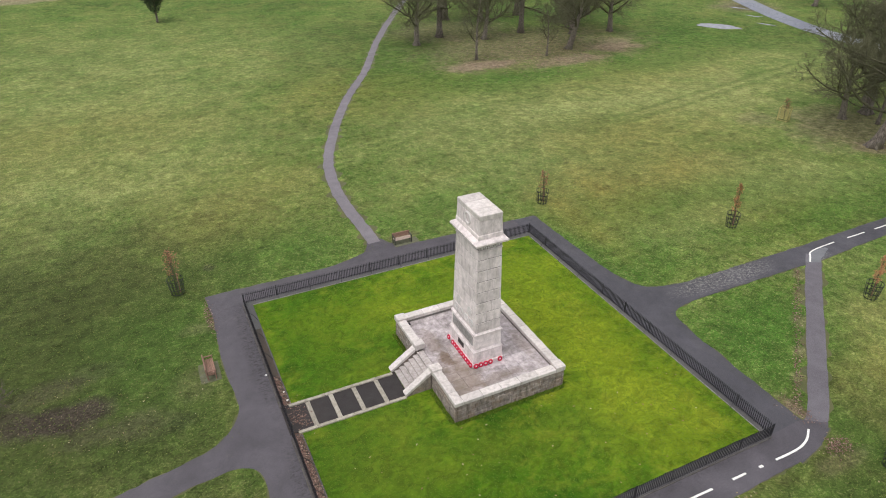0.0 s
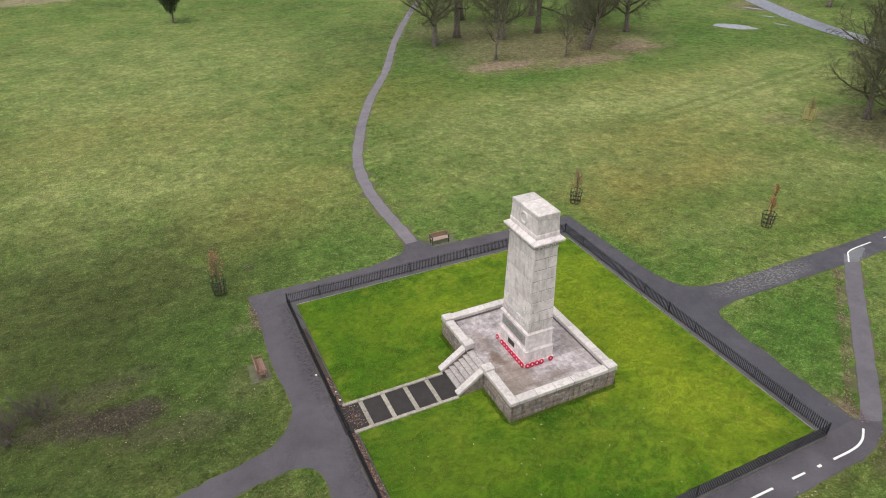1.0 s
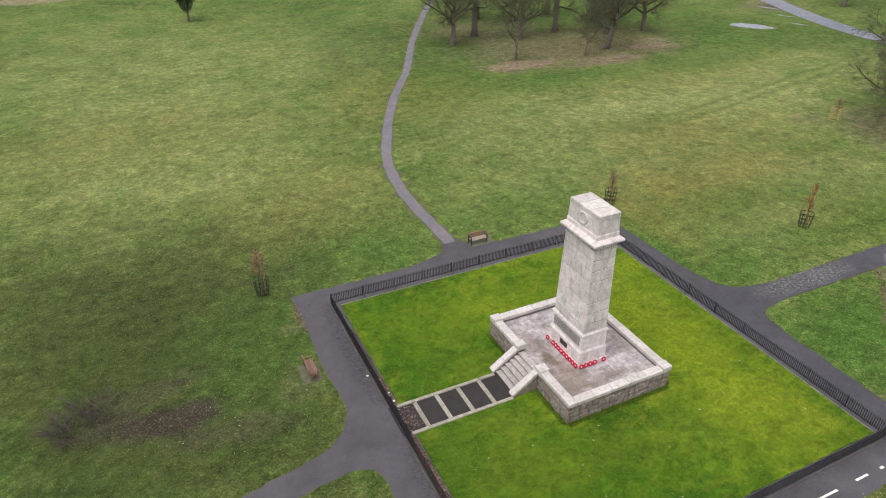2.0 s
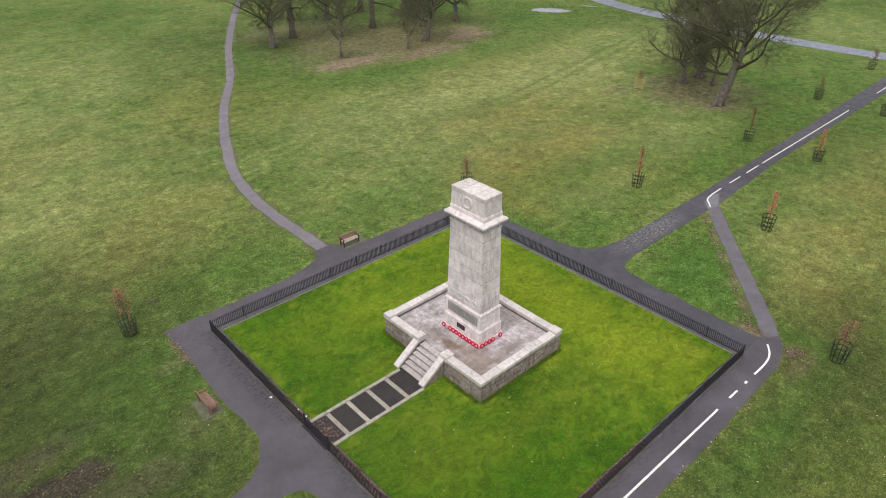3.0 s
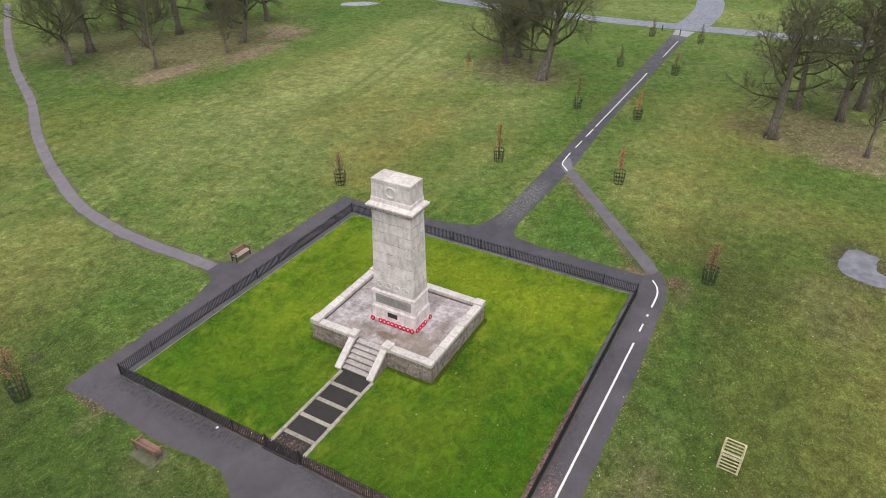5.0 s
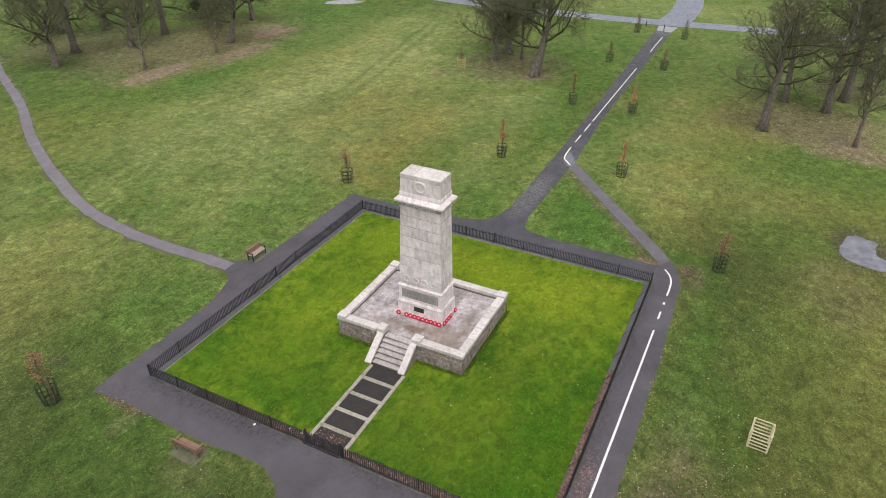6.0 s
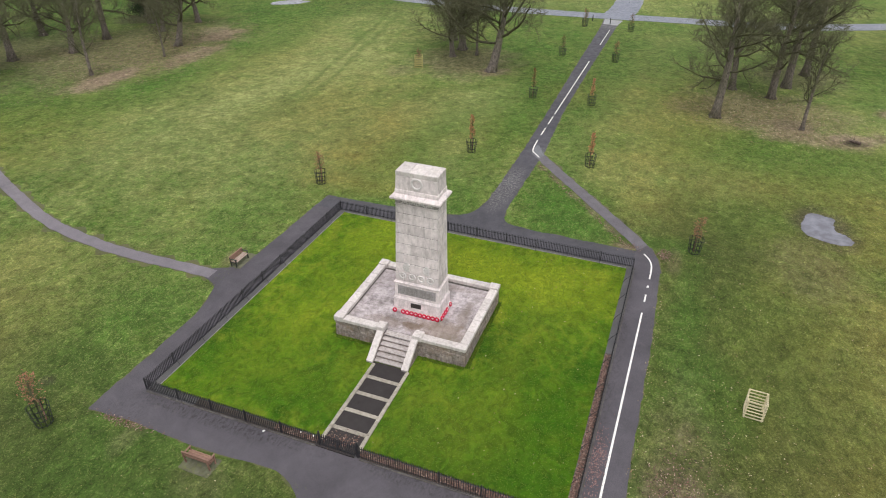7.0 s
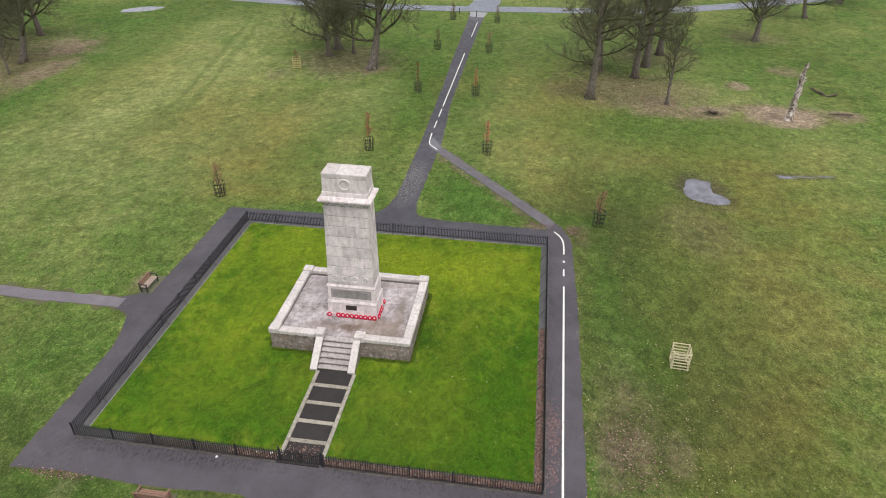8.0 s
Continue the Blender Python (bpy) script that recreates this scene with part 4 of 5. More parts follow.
stairs = thing("stone_stairs", "short flight of worn granite steps with sloping side walls", "stairs", kind="structure")
RISE, GO, FOOT = FLOOR / 6, 0.285, 10.02
for k in range(5):
    # Risers take the darker wall stone, which puts their shade into the colour.
    part("riser", Shape().block(FOOT + GO * k + 0.045, X0 + 0.1, GAP0 + 0.006, GAP1 - 0.006, RISE * k + (0.002 if k else 0), RISE * (k + 1) - 0.055, 0.006, 0.002), WALLSTONE, stairs)
    part("tread", Shape().block(FOOT + GO * k, X0 + 0.1, GAP0 + 0.005, GAP1 - 0.005, RISE * (k + 1) - 0.053, RISE * (k + 1), 0.014, 0.004), STEP, stairs)
for y0, y1 in ((GAP0 - 0.33, GAP0), (GAP1, GAP1 + 0.33)):
    s = Shape()
    low = [(9.88, y0, 0), (X0 - 0.06, y0, 0), (X0 - 0.06, y1, 0), (9.88, y1, 0)]
    s.hexa(low, [(9.88, y0, 0.12), (X0 - 0.06, y0, 1.10), (X0 - 0.06, y1, 1.10), (9.88, y1, 0.12)])
    part("side_wall", s, WALLSTONE, stairs)
    s = Shape()
    a, b = y0 - 0.03, y1 + 0.03
    s.hexa([(9.84, a, 0.10), (X0 - 0.082, a, 1.09), (X0 - 0.082, b, 1.09), (9.84, b, 0.10)], [(9.80, a, 0.24), (X0 - 0.082, a, 1.30), (X0 - 0.082, b, 1.30), (9.80, b, 0.24)])
    part("sloping_coping", s, COPE, stairs)

walkway = thing("memorial_walkway", "dark asphalt approach with pale stone cross bars and kerbs", "walkway", kind="structure")
part("bay", Shape().box(FX0 - 0.1, 10.02, GAP0 - 0.28, GAP1 + 0.02, 0, 0.085), DARKBAY, walkway)
for x in (4.92, 6.20, 7.50, 8.80):
    part("cross_bar", Shape().block(x - 0.12, x + 0.12, 24.14, 25.99, 0.05, 0.115, 0.012, 0.003), KERB, walkway)
for y0, y1 in ((23.93, 24.13), (26.0, 26.2)):
    for k in range(6):
        a = 3.95 + k * 0.985
        part("kerb_stone", Shape().block(a + 0.004, a + 0.98, y0, y1, 0.03, 0.15, 0.02, 0.004), KERB, walkway)

# ---- the memorial ----
CX, CY = 14.58, 25.09
memorial = thing("cenotaph", "tall pale granite war memorial pillar with carved wreaths", "memorial", (CX, CY, 0))


def tier(name, hx, hy, z0, z1, hx2=None, hy2=None, material=PALE, c=0.02, label=""):
    hx2, hy2 = hx2 or hx, hy2 or hy

    def lean(x, y, z):
        t = (z - z0) / (z1 - z0)
        return (x * (1 + t * (hx2 / hx - 1)), y * (1 + t * (hy2 / hy - 1)), z)

    return part(name, Shape().block(-hx, hx, -hy, hy, z0, z1, c, 0, lean), material, memorial, label)


tier("footing", 0.96, 1.53, FLOOR - 0.02, FLOOR + 0.22)
tier("plinth", 0.895, 1.465, FLOOR + 0.222, 1.96)
tier("moulding", 0.92, 1.49, 1.962, 2.06, 0.91, 1.48)
tier("moulding", 0.89, 1.46, 2.062, 2.14, 0.83, 1.41)
tier("die", 0.825, 1.405, 2.142, 3.10, 0.81, 1.39)
tier("moulding", 0.87, 1.45, 3.102, 3.19, 0.86, 1.44)
tier("moulding", 0.84, 1.42, 3.192, 3.24, 0.785, 1.37)
SZ0, SZ1 = 3.242, 8.26
SX, SY = (0.765, 0.685), (1.355, 1.245)


def batter(x, y, z):
    t = (z - SZ0) / (SZ1 - SZ0)
    return (x * (SX[0] + t * (SX[1] - SX[0])), y * (SY[0] + t * (SY[1] - SY[0])), z)


shaft = part("shaft", Shape().block(-0.965, 0.965, -0.98, 0.98, SZ0, SZ1, 0.01, 0, batter), DARKJOINT, memorial)
levels = [SZ0, 3.86, 4.50, 5.14, 5.80, 6.46, 7.11, 7.75, SZ1]
for k in range(8):
    cuts = (-1, -0.38, 0.3, 1) if k % 2 else (-1, -0.66, -0.02, 0.62, 1)
    for a, b, x0, x1 in [(a, b, x0, x1) for a, b in zip(cuts, cuts[1:]) for x0, x1 in (((-1, 0.24 - 0.4 * (k % 2)), (0.246 - 0.4 * (k % 2), 1)) if a == -1 or b == 1 else ((-1, 1),))]:
        part("ashlar_block", Shape().block(x0, x1, a + 0.003, b - 0.003, levels[k] + 0.014, levels[k + 1] - 0.012, 0.012, 0, batter), PALE, shaft)
tier("necking", 0.72, 1.275, 8.262, 8.34)
tier("frieze", 0.685, 1.245, 8.342, 8.56, material=STEP)
tier("bed_mould", 0.72, 1.28, 8.562, 8.66, 0.82, 1.37)
tier("cornice", 0.93, 1.47, 8.662, 8.80, 0.95, 1.49)
tier("weathering", 0.94, 1.48, 8.802, 8.95, 0.73, 1.29)
tier("blocking_course", 0.71, 1.27, 8.952, 9.20, 0.70, 1.26)
tier("attic", 0.68, 1.24, 9.202, 9.98, 0.645, 1.21)
for a, b in ((-1.225, -0.45), (-0.447, 0.42), (0.423, 1.225)):
    part("capstone", Shape().block(-0.655, 0.655, a, b, 9.982, 10.27, 0.03, 0.004), COPE, memorial)

F = -0.83  # front of the die
part("inscription_slab", Shape().block(F - 0.012, F + 0.03, -1.2, 1.2, 2.34, 2.95, 0.008), PANEL, memorial, "grey inscribed stone slab")
slab_ob = memorial.children[-1]
for k in range(7):
    w = (0.75, 1.0, 0.95, 1.05, 0.9, 1.0, 0.6)[k]
    part("lettering", Shape().box(F - 0.0165, F - 0.010, -w, w, 2.40 + k * 0.072, 2.425 + k * 0.072), MORTAR, slab_ob)
part("plaque", Shape().block(-0.92, -0.87, -0.30, 0.36, 1.56, 1.88, 0.008), BRONZE, memorial, "dark bronze plaque")


def laurel(name, y, z, r, front, thick=0.055, bumps=0.16, boss=0.0):
    s = Shape().ring((front, y, z), (0, 1, 0), (0, 0, 1), r, thick, 40, 6, bumps)
    if boss:
        s.bulge((front, y, z), 0.03, boss, boss, 12, 6)
    for a in (-0.5, 0.5):
        s.tube([(front - 0.01, y, z - r), (front - 0.02, y + a * 0.16, z - r - 0.10)], [0.03, 0.012], 5)
    return part(name, s, RELIEF, memorial)


for y in (0.90, 0.31, -0.26, -0.84):
    laurel("carved_wreath", y, 3.66, 0.185, -0.762, 0.048, 0.14, 0.085)
laurel("carved_wreath", -0.03, 9.66, 0.29, -0.672, 0.065, 0.07)
for y in (0.62, -0.62):
    s = Shape().block(-0.795, -0.735, y - 0.15, y + 0.15, 4.12, 4.44, 0.02)
    s.hexa([(-0.785, y - 0.02, 3.98), (-0.735, y - 0.02, 3.98), (-0.735, y + 0.02, 3.98), (-0.785, y + 0.02, 3.98)], [(-0.79, y - 0.15, 4.12), (-0.735, y - 0.15, 4.12), (-0.735, y + 0.15, 4.12), (-0.79, y + 0.15, 4.12)])
    for k in range(13):
        a = radians(-130 + 25 * k)
        s.bulge((-0.765, y + 0.21 * math.cos(a), 4.26 + 0.27 * math.sin(a)), 0.03, 0.05, 0.05, 6, 4)
    s.bulge((-0.79, y, 4.55), 0.04, 0.10, 0.06, 8, 5)
    for dy in (-0.06, 0.06):
        for dz in (-0.05, 0.07):
            s.bulge((-0.797, y + dy, 4.28 + dz), 0.018, 0.04, 0.045, 6, 4)
    part("carved_crest", s, RELIEF, memorial)
s = Shape()
for k in range(19):
    y = -0.9 + 0.1 * k
    s.bulge((-0.69, y, 8.45 + 0.045 * math.sin(k * 1.3)), 0.035, 0.045, 0.06 + 0.02 * (k % 2), 7, 4)
part("carved_frieze", s, RELIEF, memorial, smooth=True)
for side in (-1, 1):
    s = Shape()
    for k in range(9):
        s.bulge((-0.48 + 0.12 * k, side * 1.25, 8.45 + 0.04 * math.sin(k * 1.9)), 0.05, 0.035, 0.07, 7, 4)
    part("carved_frieze", s, RELIEF, memorial, smooth=True)
for k in range(13):
    part("dentil", Shape().block(-0.775, -0.70, -1.24 + 0.2 * k - 0.05, -1.24 + 0.2 * k + 0.05, 8.565, 8.655, 0.008), PALE, memorial)
    part("dentil", Shape().block(0.70, 0.775, -1.24 + 0.2 * k - 0.05, -1.24 + 0.2 * k + 0.05, 8.565, 8.655, 0.008), PALE, memorial)


def wreath_mesh():
    ring, card = Shape(), Shape()
    for k in range(14):
        a = 2 * math.pi * k / 14
        ring.bulge((0.108 * math.cos(a), 0.108 * math.sin(a), 0), 0.044, 0.044, 0.034, 7, 4)
    ring.ring((0, 0, -0.008), (1, 0, 0), (0, 1, 0), 0.108, 0.042, 16, 6)
    card.bulge((0, 0, 0.012), 0.047, 0.047, 0.014, 12, 4)
    return ring.mesh("ring", POPPY), card.mesh("centre_card", CARD)


RING, CENTRE = wreath_mesh()


def wreath(x, y, normal_turn):
    ob = thing("poppy_wreath", "red poppy wreath with white centre leaning on the memorial", "wreath", (x, y, FLOOR + 0.135), 0, "poppy wreaths round the memorial")
    ob.matrix_basis = Matrix.Translation((x, y, FLOOR + 0.152)) @ pose(0, 0, 0, 0, 0, normal_turn) @ pose(0, 0, 0, 76 + random.uniform(-3, 3), 0, 0) @ pose(0, 0, 0, 0, 0, random.uniform(-30, 30))
    part("ring", RING, POPPY, ob)
    part("centre_card", CENTRE, CARD, ob, "white paper card")


for k in range(11):
    if k != 9:
        wreath(CX - 0.96 - 0.06, CY - 1.36 + 0.272 * k, -90)
for k in range(6):
    if k != 4:
        wreath(CX - 0.78 + 0.30 * k, CY - 1.53 - 0.06, 0)

# ---- railings ----
def bar_mesh(h, r, tip, name):
    s = Shape()
    s.add([(-r, -r, 0), (r, -r, 0), (r, r, 0), (-r, r, 0), (-r, -r, h), (r, -r, h), (r, r, h), (-r, r, h), (0, 0, h + tip)],
          [(3, 2, 1, 0), (0, 1, 5, 4), (1, 2, 6, 5), (2, 3, 7, 6), (3, 0, 4, 7), (4, 5, 8), (5, 6, 8), (6, 7, 8), (7, 4, 8)])
    return s.mesh(name, IRON)


BAR, POST = bar_mesh(0.77, 0.0145, 0.07, "bar"), bar_mesh(0.83, 0.018, 0.06, "post")
STAY = Shape().tube([(0, 0.0, 0.71), (0, 0.26, 0.37), (0, 0.46, 0.0)], [0.016, 0.016, 0.016], 5).mesh("stay", IRON)


def railing(label, start, end, inward, posts):
    """One straight run of railings; inward: the side on which the stays lean."""
    a, b = Vector((*start, 0)), Vector((*end, 0))
    d = b - a
    run = thing("railing", label, "railing", (a.x, a.y, 0.03), math.degrees(math.atan2(d.y, d.x)), "iron railings round the lawn")
    n = d.length
    for z in (0.10, 0.63):
        part("rail", Shape().block(0, n, -0.008, 0.008, z, z + 0.035, 0.004), IRON, run)
    gap = n / posts
    for k in range(posts + 1):
        if 0 < k:
            piece("post", POST, run, (k * gap, 0, 0))
            if k < posts:
                piece("stay", STAY, run, (k * gap, 0, 0), 0 if inward > 0 else 180)
    count = int(n / 0.116)
    for k in range(count):
        u = (k + 0.5) * n / count
        if min(u % gap, gap - u % gap) > 0.03:
            piece("bar", BAR, run, (u, 0, 0))
    return run


railing("black iron railings along the lawn's north edge", (FX0, FY1), (FX1, FY1), -1, 10)
railing("black iron railings along the lawn's east edge", (FX1, FY1), (FX1, FY0), -1, 10)
railing("black iron railings along the lawn's south edge with leaf litter behind", (FX1, FY0), (FX0, FY0), -1, 10)
railing("black iron railings between the gate and the lawn corner", (FX0, FY0), (FX0, 23.88), -1, 5)
railing("black iron railings between the gate and the lawn corner", (FX0, 26.08), (FX0, FY1), -1, 5)

gate = thing("iron_gate", "closed black iron double gate in the railings", "gate", (FX0, 23.95, 0.05), 90)
for x in (0.0, 2.06):
    part("gate_post", Shape().block(x - 0.045, x + 0.045, -0.045, 0.045, 0, 0.92, 0.012).bulge((x, 0, 0.95), 0.05, 0.05, 0.05, 8, 5), IRON, gate)
for a, b in ((0.06, 1.02), (1.04, 2.0)):
    leaf = part("gate_leaf", Shape().box(a, a + 0.03, -0.015, 0.015, 0.06, 0.78).box(b - 0.03, b, -0.015, 0.015, 0.06, 0.78).box(a + 0.03, b - 0.03, -0.012, 0.012, 0.10, 0.14).box(a + 0.03, b - 0.03, -0.012, 0.012, 0.60, 0.64), IRON, gate)
    for k in range(8):
        piece("bar", BAR, leaf, (a + 0.1 + k * 0.108, 0, 0.02))
part("latch", Shape().block(0.95, 1.11, -0.04, -0.016, 0.42, 0.52, 0.006), IRON, gate)


# ---- benches ----
def bench(label, x, y, turn, size=1.0, ends=TEAK, seat=TEAK):
    b = thing("park_bench", label, "bench", (x, y, 0.03), turn, "timber park benches")
    b.scale = (size, size, size)
    for sx in (-0.72, 0.72):
        part("leg", Shape().block(sx - 0.035, sx + 0.035, -0.24, -0.17, 0, 0.62, 0.006), ends, b)
        part("leg", Shape().hexa([(sx - 0.035, 0.20, 0), (sx + 0.035, 0.20, 0), (sx + 0.035, 0.27, 0), (sx - 0.035, 0.27, 0)], [(sx - 0.035, 0.29, 0.78), (sx + 0.035, 0.29, 0.78), (sx + 0.035, 0.35, 0.78), (sx - 0.035, 0.35, 0.78)]), ends, b)
        part("arm", Shape().block(sx - 0.045, sx + 0.045, -0.28, 0.31, 0.621, 0.665, 0.01), ends, b)
        part("seat_bearer", Shape().block(sx - 0.03, sx + 0.03, -0.168, 0.198, 0.34, 0.41, 0.006), ends, b)
    for k in range(5):
        y0 = -0.25 + k * 0.095
        part("seat_slat", Shape().block(-0.74, 0.74, y0, y0 + 0.08, 0.412, 0.44, 0.006), seat, b)
    for k in range(4):
        z, y0 = 0.452 + k * 0.085, 0.245 + k * 0.012
        part("back_slat", Shape().block(-0.74, 0.74, y0 - 0.02, y0, z, z + 0.078, 0.006), TEAK, b)
    part("top_rail", Shape().block(-0.78, 0.78, 0.265, 0.335, 0.79, 0.85, 0.012), TEAK, b)
    return b


bench("brown slatted timber bench on a mossy concrete pad", 0.66, 30.74, 90, 0.95)
bench("timber bench with dark iron ends and pale worn seat", 16.0, 39.45, 0, 0.92, GUARD, SEATWOOD)
pad = slab(rounded([(0.05, 29.9, 0.05), (1.15, 29.9, 0.05), (1.15, 31.6, 0.05), (0.05, 31.6, 0.05)], 0.3, 0.05), 0.026)
solo("bench_pad", pad, MOSSPAD, "mossy concrete pad under the bench", "pad", kind="structure")
pad = slab(rounded([(15.3, 39.0, 0.05), (17.25, 39.0, 0.05), (17.25, 39.9, 0.05), (15.3, 39.9, 0.05)], 0.3, 0.05), 0.027)
solo("bench_pad", pad, MOSSPAD, "mossy concrete pad under the bench", "pad", kind="structure")


# ---- timber tree guards ----
def slat_frame(name, label, x, y, turn, w, h, rows, timber, category):
    g = thing(name, label, category, (x, y, 0), turn)
    q = w / 2
    for sx in (-1, 1):
        for sy in (-1, 1):
            part("post", Shape().block(sx * q - 0.035, sx * q + 0.035, sy * q - 0.035, sy * q + 0.035, 0, h, 0.006), timber, g)
    for k in range(rows):
        z = 0.06 + k * (h - 0.16) / (rows - 1)
        for s in (-1, 1):
            part("slat", Shape().block(-q - 0.04, q + 0.04, s * (q + 0.047) - 0.011, s * (q + 0.047) + 0.011, z, z + 0.072, 0.004), timber, g)
            part("slat", Shape().block(s * (q + 0.047) - 0.011, s * (q + 0.047) + 0.011, -q - 0.035, q + 0.035, z + 0.004, z + 0.076, 0.004), timber, g)
    return g


slat_frame("timber_tree_guard", "pale new slatted timber frame standing empty on the grass", 13.62, 6.08, -4, 0.86, 1.22, 6, FRESH, "tree guard")
slat_frame("timber_tree_guard", "yellowish slatted timber guard round a young tree", 64.1, 45.9, 20, 0.95, 1.5, 7, OLDWOOD, "tree guard")


# ---- bare trees ----
def perch(rng, d, spread):
    """A direction that leaves d by about `spread` radians."""
    side = d.orthogonal().normalized()
    side.rotate(Matrix.Rotation(rng.uniform(0, 2 * math.pi), 3, d))
    return (d * math.cos(spread) + side * math.sin(spread)).normalized()


def grow(rng, shapes, start, d, length, r, level, plan):
    """A limb with its branches; shapes: one per level; plan: per level (children, length ratio, spread, first share)."""
    steps = (9, 8, 6, 3, 1)[level]
    pts, dirs, p = [Vector(start)], [d.copy()], Vector(start)
    lift = (0.03, 0.055, 0.04, 0.03, 0.02)[level]
    crook = (0.10, 0.30, 0.36, 0.36, 0.3)[level]
    for k in range(steps):
        bend = crook * (0.2 if level == 0 and k < 4 else 1.0)
        d = (d + Vector((rng.uniform(-bend, bend), rng.uniform(-bend, bend), rng.uniform(-bend, bend) * 0.7 + lift))).normalized()
        p = p + d * length / steps
        pts.append(p.copy())
        dirs.append(d.copy())
    tip = (0.30, 0.28, 0.3, 0.35, 0.5)[level]
    radii = [r * (1 - (1 - tip) * k / steps) * rng.uniform(0.94, 1.06) for k in range(steps + 1)]
    if level == 0:
        radii[0] *= 1.3
    shapes[level].tube(pts, radii, (10, 6, 5, 3, 3)[level], level < 2)
    if level >= len(plan):
        return
    count, ratio, spread, first = plan[level]
    turn = rng.uniform(0, 6.283)
    for k in range(count):
        t = first + (1 - first) * (k + rng.random()) / count
        i = min(int(t * steps), steps - 1)
        q = pts[i].lerp(pts[i + 1], t * steps - i)
        if level == 0:
            turn += 2.4 + rng.uniform(-0.5, 0.5)
            open_by = spread * (1.2 - 0.55 * t) * rng.uniform(0.8, 1.15)
            side = Vector((math.cos(turn) * math.sin(open_by), math.sin(turn) * math.sin(open_by), math.cos(open_by)))
        else:
            side = perch(rng, dirs[i + 1], spread * rng.uniform(0.6, 1.25))
        size = length * ratio * rng.uniform(0.65, 1.15) * (1.2 - 0.5 * t)
        thin = radii[i] * (rng.uniform(0.30, 0.50) if level < 2 else rng.uniform(0.34, 0.5))
        grow(rng, shapes, q, side, size, max(thin, (0.03, 0.022, 0.0150, 0.0115)[level]), level + 1, plan)


def tree_meshes(seed, height, r, plan, lean=(0, 0)):
    rng = random.Random(seed)
    a, b, c = Shape(), Shape(), Shape()
    grow(rng, (a, b, b, c, c), (0, 0, -0.15), Vector((lean[0], lean[1], 1)).normalized(), height, r, 0, plan)
    for k in range(6):
        t = 2 * math.pi * k / 6 + rng.random()
        a.tube([(0.45 * r * math.cos(t), 0.45 * r * math.sin(t), 0.55), (1.0 * r * math.cos(t), 1.0 * r * math.sin(t), 0.14), (1.7 * r * math.cos(t), 1.7 * r * math.sin(t), -0.1)], [r * 0.35, r * 0.34, r * 0.12], 5)
    return a.mesh("trunk", BARK, True), b.mesh("branchwork", MOSSBARK, True, False), c.mesh("crown", TWIG, False, False)


OAK = ((15, 1.02, 1.34, 0.36), (9, 0.46, 0.85, 0.14), (9, 0.46, 0.85, 0.10), (8, 0.62, 0.8, 0.05))
TALL = ((17, 0.54, 1.32, 0.31), (9, 0.46, 0.85, 0.10), (8, 0.48, 0.85, 0.10), (7, 0.64, 0.8, 0.05))
SLIM = ((13, 0.40, 0.95, 0.26), (8, 0.50, 0.8, 0.10), (6, 0.6, 0.75, 0.05), (3, 0.6, 0.75, 0.1))
KINDS = {
    "oak": tree_meshes(3, 8.6, 0.50, OAK, (0.28, 0.0)),
    "oak_wide": tree_meshes(8, 7.6, 0.50, OAK, (0.05, -0.1)),
    "tall": tree_meshes(5, 13.0, 0.54, TALL, (0.0, 0.01)),
    "tall_twin": tree_meshes(12, 12.0, 0.46, TALL, (-0.05, 0.06)),
    "slim": tree_meshes(7, 8.5, 0.20, SLIM, (0.05, 0.02)),
}


def tree(kind, label, x, y, turn=0.0, size=1.0):
    ob = thing("tree", label, "tree", (x, y, 0), turn, "bare winter trees")
    ob.scale = (size, size, size)
    for name, me in zip(("trunk", "branchwork", "crown"), KINDS[kind]):
        part(name, me, BARK, ob)


tree("oak", "large bare oak with a leaning mossy trunk", 65.9, 36.5, -43, 1.2)
tree("tall", "bare tree behind the leaning oak", 79.0, 46.4, 40, 0.95)
tree("oak_wide", "low spreading bare tree behind the leaning oak", 74.4, 43.4, 100, 1.15)
tree("slim", "thin bare tree behind the leaning oak", 72.4, 40.6, 10)
tree("tall", "tall bare tree with a stout grey trunk", 59.3, 9.0, 200, 0.92)
tree("tall_twin", "bare tree with a dark leaning trunk", 68.3, 3.0, 20)
tree("tall", "bare tree in the small grove", 73.4, 1.1, 95)
tree("tall_twin", "bare tree in the small grove", 70.1, 7.3, 280, 0.9)
tree("tall", "bare tree at the back of the grove", 79.6, -1.5, 310, 0.95)
tree("slim", "young forked bare tree at the edge of the grove", 58.6, 0.4, 60, 1.05)
tree("oak_wide", "bare spreading tree out on the grass", 90.4, -17.0, 30, 0.9)
tree("oak", "distant bare tree standing beyond the grove", 107.7, -29.5, 80, 0.8)
tree("tall_twin", "distant bare tree standing near the road", 122.0, -40.0, 130)
tree("oak_wide", "bare tree beside the winding footpath", 40.8, 93.6, 120, 0.95)
tree("tall", "bare tree in the leaf-strewn grove", 46.2, 96.8, 10)
tree("tall_twin", "thick-trunked bare tree in the grove", 52.6, 108.0, 70, 1.15)
tree("slim", "slender pale bare tree on fallen leaves", 45.2, 82.3, 200, 1.1)
tree("slim", "small bare tree on fallen leaves", 55.4, 79.8, 10, 0.75)
tree("tall", "bare tree in the leaf-strewn grove", 59.6, 93.9, 160, 0.95)
tree("oak", "low spreading bare tree on fallen leaves", 60.6, 81.8, 300, 0.95)
tree("oak_wide", "bare tree in the dark part of the grove", 70.0, 95.0, 230, 0.95)
tree("tall_twin", "bare tree at the back of the grove", 78.0, 101.0, 190)
